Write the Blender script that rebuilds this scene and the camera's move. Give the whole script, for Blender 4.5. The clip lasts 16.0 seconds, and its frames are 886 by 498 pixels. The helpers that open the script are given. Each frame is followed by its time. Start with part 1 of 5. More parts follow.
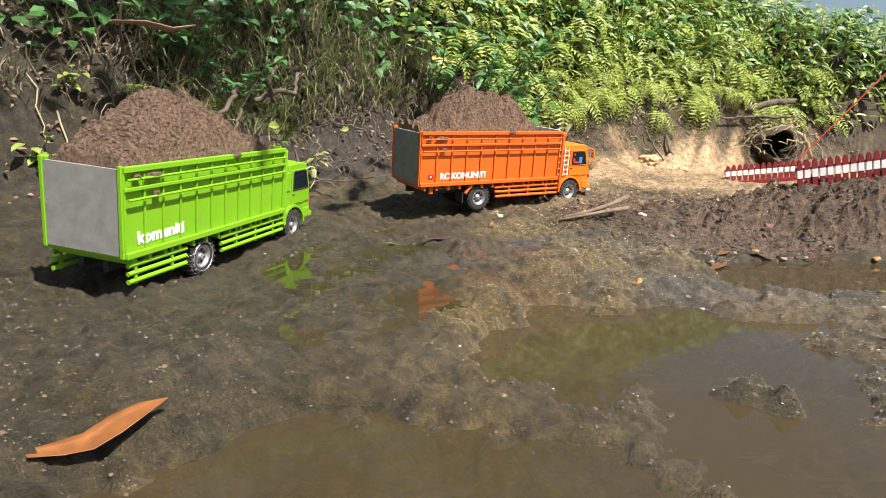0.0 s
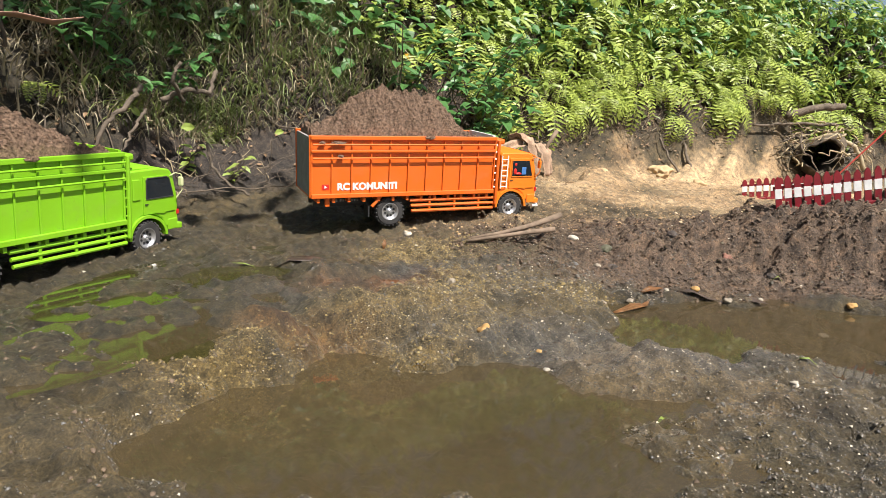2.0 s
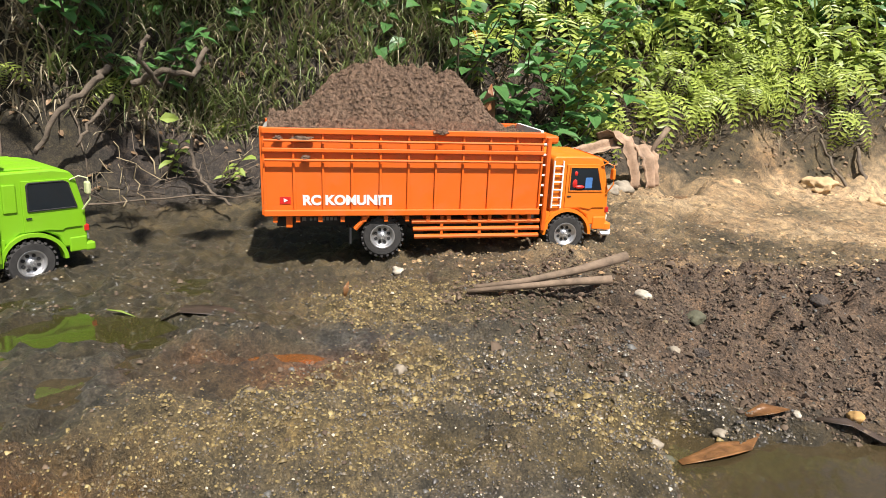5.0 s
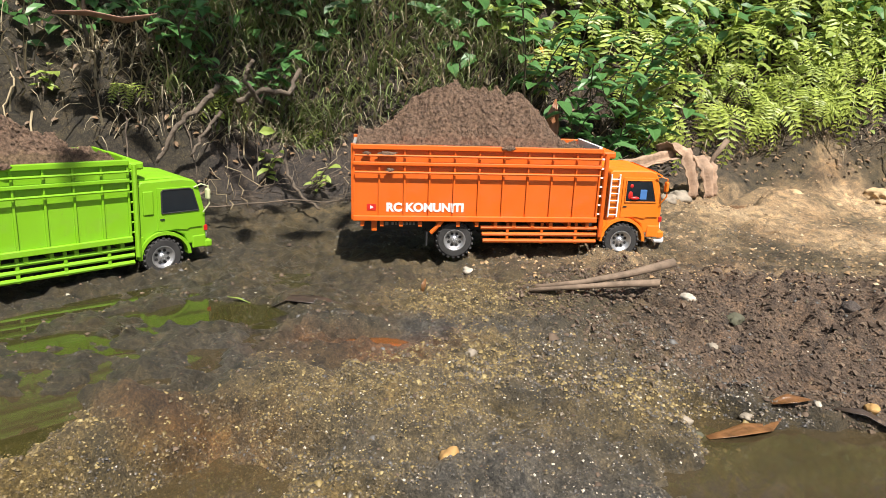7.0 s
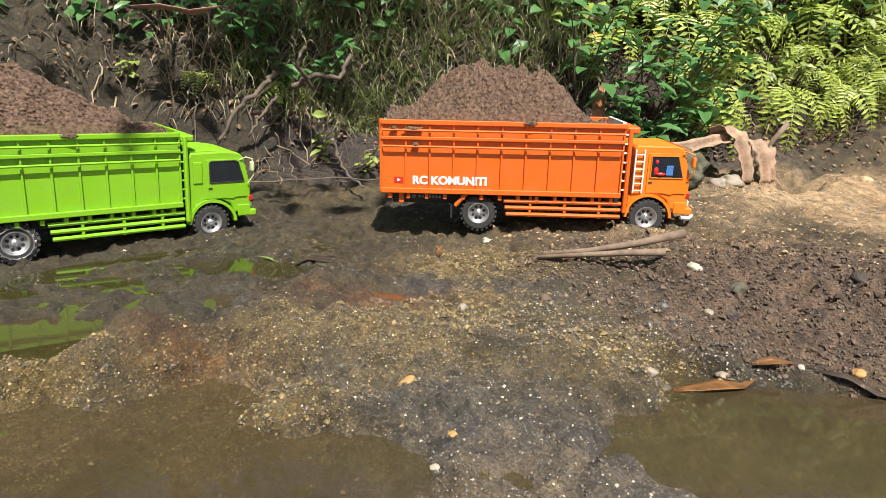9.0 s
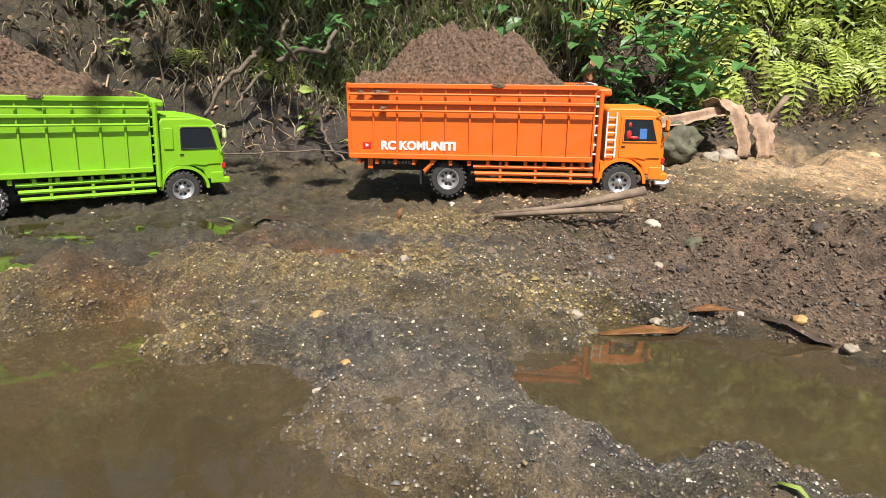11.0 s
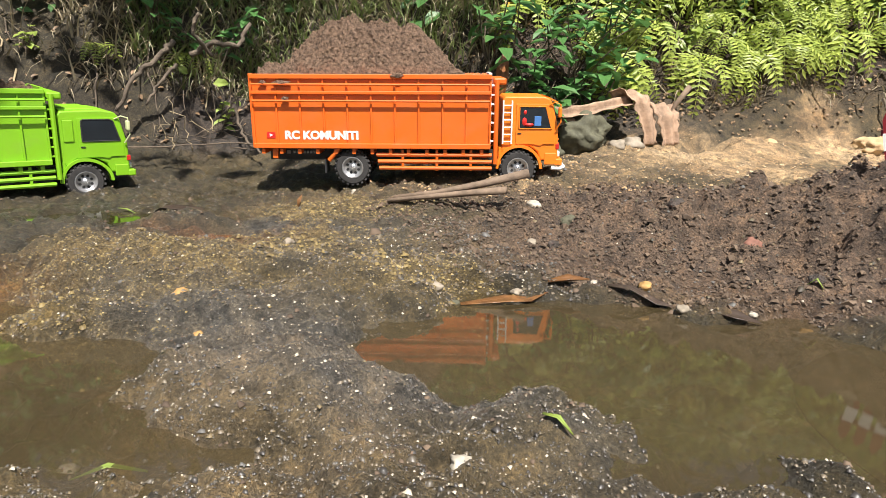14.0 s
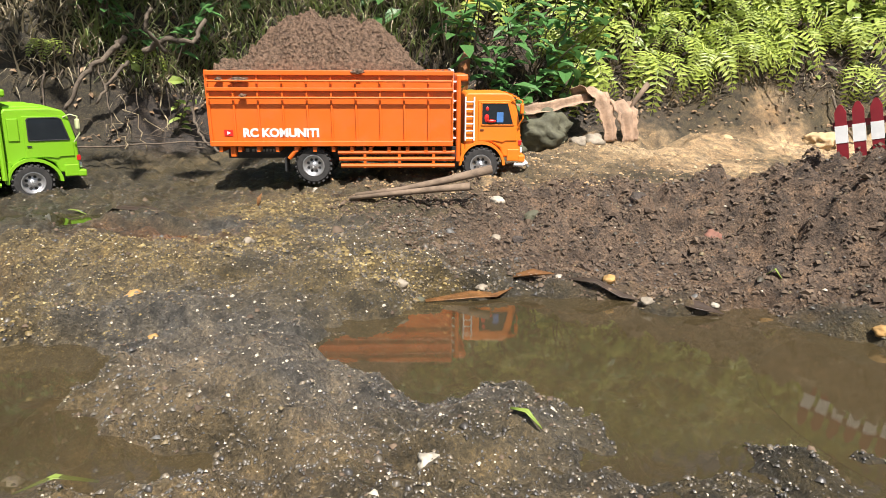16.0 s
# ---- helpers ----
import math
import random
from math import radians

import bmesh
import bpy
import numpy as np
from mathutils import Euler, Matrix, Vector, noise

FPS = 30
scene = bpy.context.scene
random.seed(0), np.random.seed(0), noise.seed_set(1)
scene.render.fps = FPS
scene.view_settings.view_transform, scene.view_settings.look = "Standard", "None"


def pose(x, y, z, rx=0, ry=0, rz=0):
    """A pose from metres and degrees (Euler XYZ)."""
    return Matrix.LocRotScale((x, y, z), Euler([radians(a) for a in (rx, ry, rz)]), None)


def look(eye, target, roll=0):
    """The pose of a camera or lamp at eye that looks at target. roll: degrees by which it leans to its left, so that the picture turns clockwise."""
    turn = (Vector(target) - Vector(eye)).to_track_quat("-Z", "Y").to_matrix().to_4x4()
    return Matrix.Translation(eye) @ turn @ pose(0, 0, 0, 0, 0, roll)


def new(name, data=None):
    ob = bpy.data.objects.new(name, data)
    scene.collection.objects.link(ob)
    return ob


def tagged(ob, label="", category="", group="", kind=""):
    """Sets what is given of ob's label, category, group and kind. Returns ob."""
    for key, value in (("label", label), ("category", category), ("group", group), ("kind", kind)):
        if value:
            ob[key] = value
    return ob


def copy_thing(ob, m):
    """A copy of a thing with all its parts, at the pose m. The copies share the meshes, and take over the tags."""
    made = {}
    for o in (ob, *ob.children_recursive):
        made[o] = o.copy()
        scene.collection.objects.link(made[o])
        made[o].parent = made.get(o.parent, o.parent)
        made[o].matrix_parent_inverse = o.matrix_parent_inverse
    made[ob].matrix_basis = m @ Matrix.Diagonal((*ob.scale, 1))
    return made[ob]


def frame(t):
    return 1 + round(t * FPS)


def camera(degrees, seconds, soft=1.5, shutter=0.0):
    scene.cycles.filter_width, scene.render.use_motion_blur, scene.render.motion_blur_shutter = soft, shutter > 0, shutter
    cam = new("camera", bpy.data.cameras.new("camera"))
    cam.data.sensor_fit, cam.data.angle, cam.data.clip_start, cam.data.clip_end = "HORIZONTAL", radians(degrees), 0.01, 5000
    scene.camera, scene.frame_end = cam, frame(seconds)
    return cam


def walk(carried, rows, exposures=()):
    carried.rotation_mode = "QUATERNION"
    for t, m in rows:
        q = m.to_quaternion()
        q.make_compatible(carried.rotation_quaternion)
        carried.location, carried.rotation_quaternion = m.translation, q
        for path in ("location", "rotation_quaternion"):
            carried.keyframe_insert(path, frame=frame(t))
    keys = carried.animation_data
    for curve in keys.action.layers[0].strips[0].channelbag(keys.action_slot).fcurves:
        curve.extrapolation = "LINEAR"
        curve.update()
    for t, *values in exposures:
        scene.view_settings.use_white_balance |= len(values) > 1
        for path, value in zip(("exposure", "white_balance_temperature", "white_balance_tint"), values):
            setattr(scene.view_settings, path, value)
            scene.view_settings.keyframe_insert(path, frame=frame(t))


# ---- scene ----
cam = camera(69.9, 16.0, 0.75)
METRES, EYE, TILT, LEAN, TURN = 2.1, 0.42, 0.0, 0.0, 26.7
# the plan was laid out on still water that lay askew: z = h + a x + b y; LEVEL sets it upright
WATER_A, WATER_B, WATER_H = 0.091, -0.018, 0.038
LEVEL = Vector((-WATER_A, -WATER_B, 1)).rotation_difference(Vector((0, 0, 1))).to_matrix().to_4x4()
ROWS = [
    (0.0, 0.0, 0.0, 0.0, 1.28, -14.91, -4.82),
    (0.5, 0.0383, 0.0385, 0.0101, 1.85, -14.72, -4.98),
    (1.0, 0.1157, 0.0852, 0.0201, 2.91, -14.9, -4.7),
    (1.5, 0.2012, 0.1371, 0.03, 7.43, -15.11, -4.66),
    (2.0, 0.2325, 0.1471, 0.0097, 8.71, -15.08, -4.89),
    (2.5, 0.2467, 0.2042, 0.0056, 9.34, -15.27, -4.8),
    (3.0, 0.2484, 0.2965, -0.0003, 9.61, -15.5, -4.86),
    (3.5, 0.2443, 0.3618, 0.0012, 9.62, -15.38, -4.86),
    (4.0, 0.2695, 0.415, -0.0044, 9.98, -15.27, -4.66),
    (4.5, 0.298, 0.4536, -0.0132, 16.33, -15.67, -4.48),
    (7.0, 0.3269, 0.3731, 0.0102, 27.01, -16.2, -3.9),
    (7.5, 0.3383, 0.3691, 0.0159, 28.53, -16.26, -3.67),
    (8.0, 0.3495, 0.366, 0.013, 29.37, -16.32, -3.49),
    (8.5, 0.3754, 0.3617, 0.0066, 31.39, -16.36, -3.25),
    (9.0, 0.4081, 0.3794, -0.0081, 35.13, -16.63, -2.94),
    (11.5, 0.4806, 0.4237, -0.0465, 37.97, -16.58, -2.37),
    (12.0, 0.496, 0.4268, -0.0487, 37.32, -16.65, -2.3),
    (12.5, 0.4999, 0.4264, -0.0584, 36.73, -16.61, -2.26),
    (13.0, 0.5134, 0.4289, -0.0551, 35.98, -16.53, -2.2),
    (13.5, 0.5187, 0.4351, -0.0474, 35.1, -16.58, -2.17),
    (14.0, 0.528, 0.4373, -0.0508, 33.97, -16.59, -2.15),
    (14.5, 0.5365, 0.4387, -0.0499, 32.48, -16.49, -2.17),
    (15.0, 0.5335, 0.4399, -0.0547, 31.63, -16.52, -2.21),
    (15.5, 0.5268, 0.4424, -0.0517, 30.99, -16.46, -2.18),
    (16.0, 0.5258, 0.4411, -0.0545, 30.61, -16.48, -2.19),
]
walk(cam, [(t, LEVEL @ pose(0, 0, EYE, TILT, LEAN, TURN) @ pose(METRES * x, METRES * y, METRES * z, 90 + pitch, roll, yaw)) for t, x, y, z, yaw, pitch, roll in ROWS], [(0.0, 1.09), (4.0, 0.94), (9.0, 0.96), (16.0, 1.09)])

# ---- world, sun ----
world = bpy.data.worlds.new("sky")
scene.world = world
world.use_nodes = True
wn = world.node_tree.nodes
sky = wn.new("ShaderNodeTexSky")
sky.sky_type = "NISHITA"
sky.sun_disc = False
sky.dust_density = 2.5
SUN_FROM = (LEVEL.to_3x3() @ Vector((0.46, -0.14, 0.87))).normalized()
sky.sun_elevation = math.asin(SUN_FROM.z)
sky.sun_rotation = math.atan2(SUN_FROM.x, SUN_FROM.y)
world.node_tree.links.new(sky.outputs[0], wn["Background"].inputs[0])
wn["Background"].inputs[1].default_value = 0.06
sun = new("sun", bpy.data.lights.new("sun", "SUN"))
sun.data.energy = 4.6
sun.data.angle = radians(0.6)
sun.data.color = (1.0, 0.95, 0.90)
sun.matrix_world = look(SUN_FROM * 30, (0, 0, 0))


# ---- materials ----
def material(name):
    m = bpy.data.materials.new(name)
    m.use_nodes = True
    nt = m.node_tree
    return m, nt, nt.nodes["Principled BSDF"]


def node(nt, kind, **values):
    n = nt.nodes.new(kind)
    for key, value in values.items():
        n.inputs[key].default_value = value
    return n


def noise_tex(nt, scale, detail=4.0, rough=0.6, coords="Object"):
    tc = nt.nodes.new("ShaderNodeTexCoord")
    n = node(nt, "ShaderNodeTexNoise", Scale=scale, Detail=detail, Roughness=rough)
    nt.links.new(tc.outputs[coords], n.inputs["Vector"])
    return n


def ramp(nt, source, stops):
    r = nt.nodes.new("ShaderNodeValToRGB")
    e = r.color_ramp.elements
    while len(e) < len(stops):
        e.new(0.5)
    for k, (p, c) in enumerate(stops):
        e[k].position = p
        e[k].color = (*c, 1) if len(c) == 3 else c
    nt.links.new(source, r.inputs[0])
    return r


def mix(nt, fac, a, b):
    n = nt.nodes.new("ShaderNodeMix")
    n.data_type = "RGBA"
    for sock, v in ((n.inputs[0], fac), (n.inputs[6], a), (n.inputs[7], b)):
        if isinstance(v, (int, float)):
            sock.default_value = v
        elif isinstance(v, tuple):
            sock.default_value = (*v, 1)
        else:
            nt.links.new(v, sock)
    return n.outputs[2]


def bump(nt, bsdf, height, strength, distance):
    b = node(nt, "ShaderNodeBump", Strength=strength, Distance=distance)
    nt.links.new(height, b.inputs["Height"])
    nt.links.new(b.outputs[0], bsdf.inputs["Normal"])


def paint(name, colour, rough=0.38, dirt=0.5):
    """Sprayed model paint with specks of dried mud."""
    m, nt, bs = material(name)
    big = noise_tex(nt, 9, 3)
    tint = mix(nt, big.outputs[0], tuple(c * 0.9 for c in colour), tuple(min(1, c * 1.06) for c in colour))
    specks = ramp(nt, noise_tex(nt, 85, 5, 0.7).outputs[0], [(0.64, (0, 0, 0)), (0.74, (dirt, dirt, dirt))])
    film = ramp(nt, noise_tex(nt, 16, 6, 0.7).outputs[0], [(0.52, (0, 0, 0)), (0.8, (dirt * 0.5,) * 3)])
    c = mix(nt, specks.outputs[0], tint, (0.16, 0.10, 0.06))
    c = mix(nt, film.outputs[0], c, (0.22, 0.14, 0.08))
    nt.links.new(c, bs.inputs["Base Color"])
    r = ramp(nt, noise_tex(nt, 30, 4).outputs[0], [(0.3, (rough,) * 3), (0.75, (rough + 0.25,) * 3)])
    nt.links.new(r.outputs[0], bs.inputs["Roughness"])
    bump(nt, bs, noise_tex(nt, 220, 3).outputs[0], 0.08, 0.001)
    return m


def plain(name, colour, rough=0.6, metal=0.0, vary=0.25, scale=30, lift=0.15, fine=0.002):
    m, nt, bs = material(name)
    n = noise_tex(nt, scale, 5, 0.65)
    c = ramp(nt, n.outputs[0], [(0.3, tuple(v * (1 - vary) for v in colour)), (0.7, tuple(min(1, v * (1 + vary)) for v in colour))])
    nt.links.new(c.outputs[0], bs.inputs["Base Color"])
    bs.inputs["Roughness"].default_value = rough
    bs.inputs["Metallic"].default_value = metal
    bump(nt, bs, noise_tex(nt, scale * 6, 4).outputs[0], lift, fine)
    return m


def leafy(name, dark, light, rough=0.42, glow=0.3):
    """Foliage: shade varies from leaf to leaf, light passes through."""
    m, nt, bs = material(name)
    g = nt.nodes.new("ShaderNodeNewGeometry")
    c = ramp(nt, g.outputs["Random Per Island"], [(0.0, dark), (0.65, light), (1.0, tuple(v * 1.25 for v in light))])
    n = noise_tex(nt, 40, 3)
    col = mix(nt, n.outputs[0], c.outputs[0], tuple(v * 0.75 for v in light))
    nt.links.new(col, bs.inputs["Base Color"])
    bs.inputs["Roughness"].default_value = rough
    t = nt.nodes.new("ShaderNodeBsdfTranslucent")
    nt.links.new(col, t.inputs[0])
    mx = node(nt, "ShaderNodeMixShader", Fac=glow)
    nt.links.new(bs.outputs[0], mx.inputs[1])
    nt.links.new(t.outputs[0], mx.inputs[2])
    nt.links.new(mx.outputs[0], nt.nodes["Material Output"].inputs[0])
    return m


def ground_material():
    """Wet mud with gravel, ochre grit, sand and iron stains, laid out by the plan's own masks."""
    m, nt, bs = material("wet_mud")

    def mask(name):
        a = nt.nodes.new("ShaderNodeAttribute")
        a.attribute_name = name
        return a.outputs["Fac"]

    big = noise_tex(nt, 4.5, 5, 0.6)
    grit = noise_tex(nt, 120, 4, 0.7)
    fine = noise_tex(nt, 300, 4, 0.75)
    blot = noise_tex(nt, 32, 5, 0.65)
    mud = ramp(nt, big.outputs[0], [(0.3, (0.036, 0.029, 0.015)), (0.5, (0.078, 0.060, 0.029)), (0.72, (0.125, 0.092, 0.045))])
    grey = ramp(nt, grit.outputs[0], [(0.35, (0.04, 0.038, 0.034)), (0.65, (0.125, 0.116, 0.1))])
    ochre = ramp(nt, grit.outputs[0], [(0.35, (0.075, 0.054, 0.022)), (0.6, (0.16, 0.115, 0.044)), (0.75, (0.27, 0.2, 0.08))])
    sand = ramp(nt, big.outputs[0], [(0.3, (0.36, 0.225, 0.11)), (0.7, (0.62, 0.45, 0.26))])
    soil = ramp(nt, grit.outputs[0], [(0.35, (0.03, 0.024, 0.019)), (0.7, (0.09, 0.07, 0.054))])
    rust = ramp(nt, grit.outputs[0], [(0.3, (0.16, 0.055, 0.014)), (0.7, (0.28, 0.105, 0.03))])
    litter = ramp(nt, grit.outputs[0], [(0.35, (0.025, 0.018, 0.012)), (0.7, (0.09, 0.06, 0.038))])
    crumb = ramp(nt, grit.outputs[0], [(0.35, (0.085, 0.055, 0.036)), (0.7, (0.19, 0.125, 0.082))])
    c = mix(nt, mask("grey"), mud.outputs[0], grey.outputs[0])
    c = mix(nt, mask("berm"), c, crumb.outputs[0])
    c = mix(nt, mask("ochre"), c, ochre.outputs[0])
    c = mix(nt, mask("soil"), c, soil.outputs[0])
    c = mix(nt, mask("litter"), c, litter.outputs[0])
    c = mix(nt, mask("sand"), c, sand.outputs[0])
    c = mix(nt, mask("rust"), c, rust.outputs[0])
    silt = ramp(nt, grit.outputs[0], [(0.35, (0.028, 0.023, 0.012)), (0.7, (0.075, 0.06, 0.03))])
    c = mix(nt, mask("silt"), c, silt.outputs[0])
    shade = ramp(nt, fine.outputs[0], [(0.34, (0.3, 0.3, 0.3)), (0.55, (1, 1, 1)), (0.72, (2.0, 1.85, 1.6))])
    mul = nt.nodes.new("ShaderNodeMix")
    mul.data_type, mul.blend_type = "RGBA", "MULTIPLY"
    mul.inputs[0].default_value = 0.85
    patch = ramp(nt, blot.outputs[0], [(0.34, (0.36, 0.38, 0.4)), (0.52, (0.95, 0.95, 0.95)), (0.68, (1.55, 1.46, 1.3))])
    pm = nt.nodes.new("ShaderNodeMix")
    pm.data_type, pm.blend_type = "RGBA", "MULTIPLY"
    pm.inputs[0].default_value = 0.9
    nt.links.new(c, pm.inputs[6])
    nt.links.new(patch.outputs[0], pm.inputs[7])
    nt.links.new(pm.outputs[2], mul.inputs[6])
    nt.links.new(shade.outputs[0], mul.inputs[7])
    nt.links.new(mul.outputs[2], bs.inputs["Base Color"])
    wet = ramp(nt, mask("wet"), [(0.0, (0.85, 0.85, 0.85)), (1.0, (0.26, 0.26, 0.26))])
    rr = mix(nt, ramp(nt, noise_tex(nt, 14, 5).outputs[0], [(0.42, (0, 0, 0)), (0.65, (0.45, 0.45, 0.45))]).outputs[0], wet.outputs[0], (0.8, 0.8, 0.8))
    nt.links.new(rr, bs.inputs["Roughness"])
    add = nt.nodes.new("ShaderNodeMath")
    add.operation = "ADD"
    nt.links.new(grit.outputs[0], add.inputs[0])
    nt.links.new(fine.outputs[0], add.inputs[1])
    bump(nt, bs, add.outputs[0], 0.95, 0.006)
    return m


def water_material(name, colour, clear):
    """Murky standing water: part clear, part clouded by silt."""
    m, nt, bs = material(name)
    bs.inputs["Base Color"].default_value = (*colour, 1)
    bs.inputs["Roughness"].default_value = 0.03
    bs.inputs["IOR"].default_value = 1.33
    bs.inputs["Specular IOR Level"].default_value = 0.5
    n = noise_tex(nt, 22, 2, 0.5)
    bump(nt, bs, n.outputs[0], 0.05, 0.004)
    t = node(nt, "ShaderNodeBsdfTransparent")
    t.inputs[0].default_value = (*[min(1, 0.45 + 1.1 * v) for v in colour], 1)
    gl = node(nt, "ShaderNodeBsdfGlossy", Roughness=0.02)
    fr = node(nt, "ShaderNodeFresnel", IOR=1.33)
    surf = node(nt, "ShaderNodeMixShader")
    nt.links.new(fr.outputs[0], surf.inputs[0])
    nt.links.new(t.outputs[0], surf.inputs[1])
    nt.links.new(gl.outputs[0], surf.inputs[2])
    mx = node(nt, "ShaderNodeMixShader", Fac=clear)
    nt.links.new(bs.outputs[0], mx.inputs[1])
    nt.links.new(surf.outputs[0], mx.inputs[2])
    nt.links.new(mx.outputs[0], nt.nodes["Material Output"].inputs[0])
    return m


MUD = ground_material()
WATER = water_material("muddy_water", (0.076, 0.057, 0.028), 0.5)
RUST_WATER = water_material("rusty_water", (0.22, 0.075, 0.016), 0.45)
ALGAE_WATER = water_material("mossy_water", (0.055, 0.052, 0.014), 0.5)
ORANGE = paint("orange_paint", (0.66, 0.118, 0.007))
# the same orange for the cab, with sunlight mixed into its colour
ORANGE_SUNLIT = paint("sunlit_orange_paint", (0.74, 0.185, 0.009))
GREEN = paint("lime_paint", (0.19, 0.43, 0.010))
WHITE = plain("white_paint", (0.75, 0.74, 0.71), 0.5, vary=0.12)
CREAM = plain("cream_plastic", (0.5, 0.52, 0.28), 0.5, vary=0.12)
GREY = plain("grey_board", (0.24, 0.235, 0.21), 0.75, vary=0.2)
BLACK = plain("black_chassis", (0.02, 0.02, 0.02), 0.6)
RUBBER = plain("muddy_rubber", (0.03, 0.028, 0.026), 0.85, vary=0.5, scale=60, lift=0.4)
CHROME = plain("cast_alloy", (0.5, 0.49, 0.48), 0.38, 0.8, vary=0.12)
STEEL = plain("dull_steel", (0.5, 0.5, 0.5), 0.4, 0.8)
GLASS = plain("tinted_glass", (0.012, 0.016, 0.02), 0.06, vary=0.1, lift=0.0)
RED = plain("red_plastic", (0.5, 0.02, 0.015), 0.35)
LOAD = plain("loose_red_soil", (0.26, 0.165, 0.105), 0.95, vary=0.75, scale=150, lift=1.0, fine=0.01)
BARK = plain("grey_brown_bark", (0.12, 0.092, 0.065), 0.9, vary=0.45, scale=35, lift=0.7, fine=0.006)
DRY = plain("dry_stalk", (0.34, 0.27, 0.16), 0.85, vary=0.35, scale=25, lift=0.3)
STONE = plain("river_stone", (0.25, 0.21, 0.155), 0.75, vary=0.3, scale=45, lift=0.4)
FENCE_RED = plain("dark_red_paint", (0.20, 0.012, 0.018), 0.45, vary=0.25)
FERN = leafy("fern_green", (0.10, 0.17, 0.02), (0.42, 0.5, 0.10))
LEAF = leafy("leaf_green", (0.022, 0.07, 0.018), (0.10, 0.24, 0.065))
BUSH = leafy("bush_green", (0.03, 0.07, 0.012), (0.32, 0.41, 0.08))
GRASS = leafy("grass_green", (0.045, 0.075, 0.022), (0.22, 0.27, 0.09))
STRAW = leafy("dead_grass", (0.09, 0.07, 0.04), (0.40, 0.34, 0.22), 0.7, 0.2)
DEADLEAF = leafy("dead_leaf", (0.09, 0.055, 0.028), (0.27, 0.17, 0.09), 0.55, 0.15)


# ---- mesh helpers ----
def part(name, bm, mat, parent=None, label="", smooth=False):
    me = bpy.data.meshes.new(name)
    bm.normal_update()
    bm.to_mesh(me)
    bm.free()
    me.materials.append(mat)
    if smooth:
        for p in me.polygons:
            p.use_smooth = True
    ob = new(name, me)
    ob.parent = parent
    return tagged(ob, label)


def from_lists(name, verts, faces, mat, parent=None, label="", smooth=False):
    me = bpy.data.meshes.new(name)
    me.from_pydata(verts, [], faces)
    me.materials.append(mat)
    if smooth:
        me.polygons.foreach_set("use_smooth", [True] * len(me.polygons))
    me.update()
    ob = new(name, me)
    ob.parent = parent
    return tagged(ob, label)


def box(bm, x0, x1, y0, y1, z0, z1, bevel=0.0):
    r = bmesh.ops.create_cube(bm, size=1.0, matrix=Matrix.Translation(((x0 + x1) / 2, (y0 + y1) / 2, (z0 + z1) / 2)) @ Matrix.Diagonal((x1 - x0, y1 - y0, z1 - z0, 1)))
    if bevel:
        edges = list({e for v in r["verts"] for e in v.link_edges})
        bmesh.ops.bevel(bm, geom=edges, offset=bevel, segments=2, affect="EDGES", profile=0.5)
    return bm


def boxed(*a, bevel=0.0):
    return box(bmesh.new(), *a, bevel=bevel)


def rod(bm, a, b, r0, r1=None, sides=8):
    a, b = Vector(a), Vector(b)
    d = b - a
    m = Matrix.Translation((a + b) / 2) @ d.to_track_quat("Z", "Y").to_matrix().to_4x4()
    bmesh.ops.create_cone(bm, cap_ends=True, segments=sides, radius1=r0, radius2=r0 if r1 is None else r1, depth=d.length, matrix=m)
    return bm


def rodded(a, b, r0, r1=None, sides=8):
    return rod(bmesh.new(), a, b, r0, r1, sides)


def prism(profile, y0, y1, bevel=0.0):
    """A solid with an outline in x and z, drawn out along y."""
    bm = bmesh.new()
    f = bm.faces.new([bm.verts.new((x, y0, z)) for x, z in profile])
    r = bmesh.ops.extrude_face_region(bm, geom=[f])
    bmesh.ops.translate(bm, vec=(0, y1 - y0, 0), verts=[v for v in r["geom"] if isinstance(v, bmesh.types.BMVert)])
    bmesh.ops.recalc_face_normals(bm, faces=bm.faces)
    if bevel:
        bmesh.ops.bevel(bm, geom=list(bm.edges), offset=bevel, segments=2, affect="EDGES", profile=0.5)
    return bm


def lathe(profile, sides, axis_y=0.0):
    """A ring round the y axis from (y, radius) pairs."""
    verts, faces = [], []
    n = len(profile)
    for k in range(sides):
        a = 2 * math.pi * k / sides
        for y, r in profile:
            verts.append((r * math.cos(a), y, r * math.sin(a)))
    for k in range(sides):
        for j in range(n - 1):
            p, q = k * n + j, ((k + 1) % sides) * n + j
            faces.append((p, p + 1, q + 1, q))
    return verts, faces


def tube(points, radii, sides=6):
    """A bent, tapered rod through points, as a bmesh."""
    bm = bmesh.new()
    rings = []
    pts = [Vector(p) for p in points]
    for k, p in enumerate(pts):
        d = (pts[min(k + 1, len(pts) - 1)] - pts[max(k - 1, 0)]).normalized()
        q = d.to_track_quat("Z", "Y")
        r = radii[k] if isinstance(radii, (list, tuple)) else radii
        rings.append([bm.verts.new(p + q @ Vector((r * math.cos(2 * math.pi * s / sides), r * math.sin(2 * math.pi * s / sides), 0))) for s in range(sides)])
    for a, b in zip(rings, rings[1:]):
        for s in range(sides):
            bm.faces.new((a[s], a[(s + 1) % sides], b[(s + 1) % sides], b[s]))
    bm.faces.new(rings[0][::-1])
    bm.faces.new(rings[-1])
    return bm


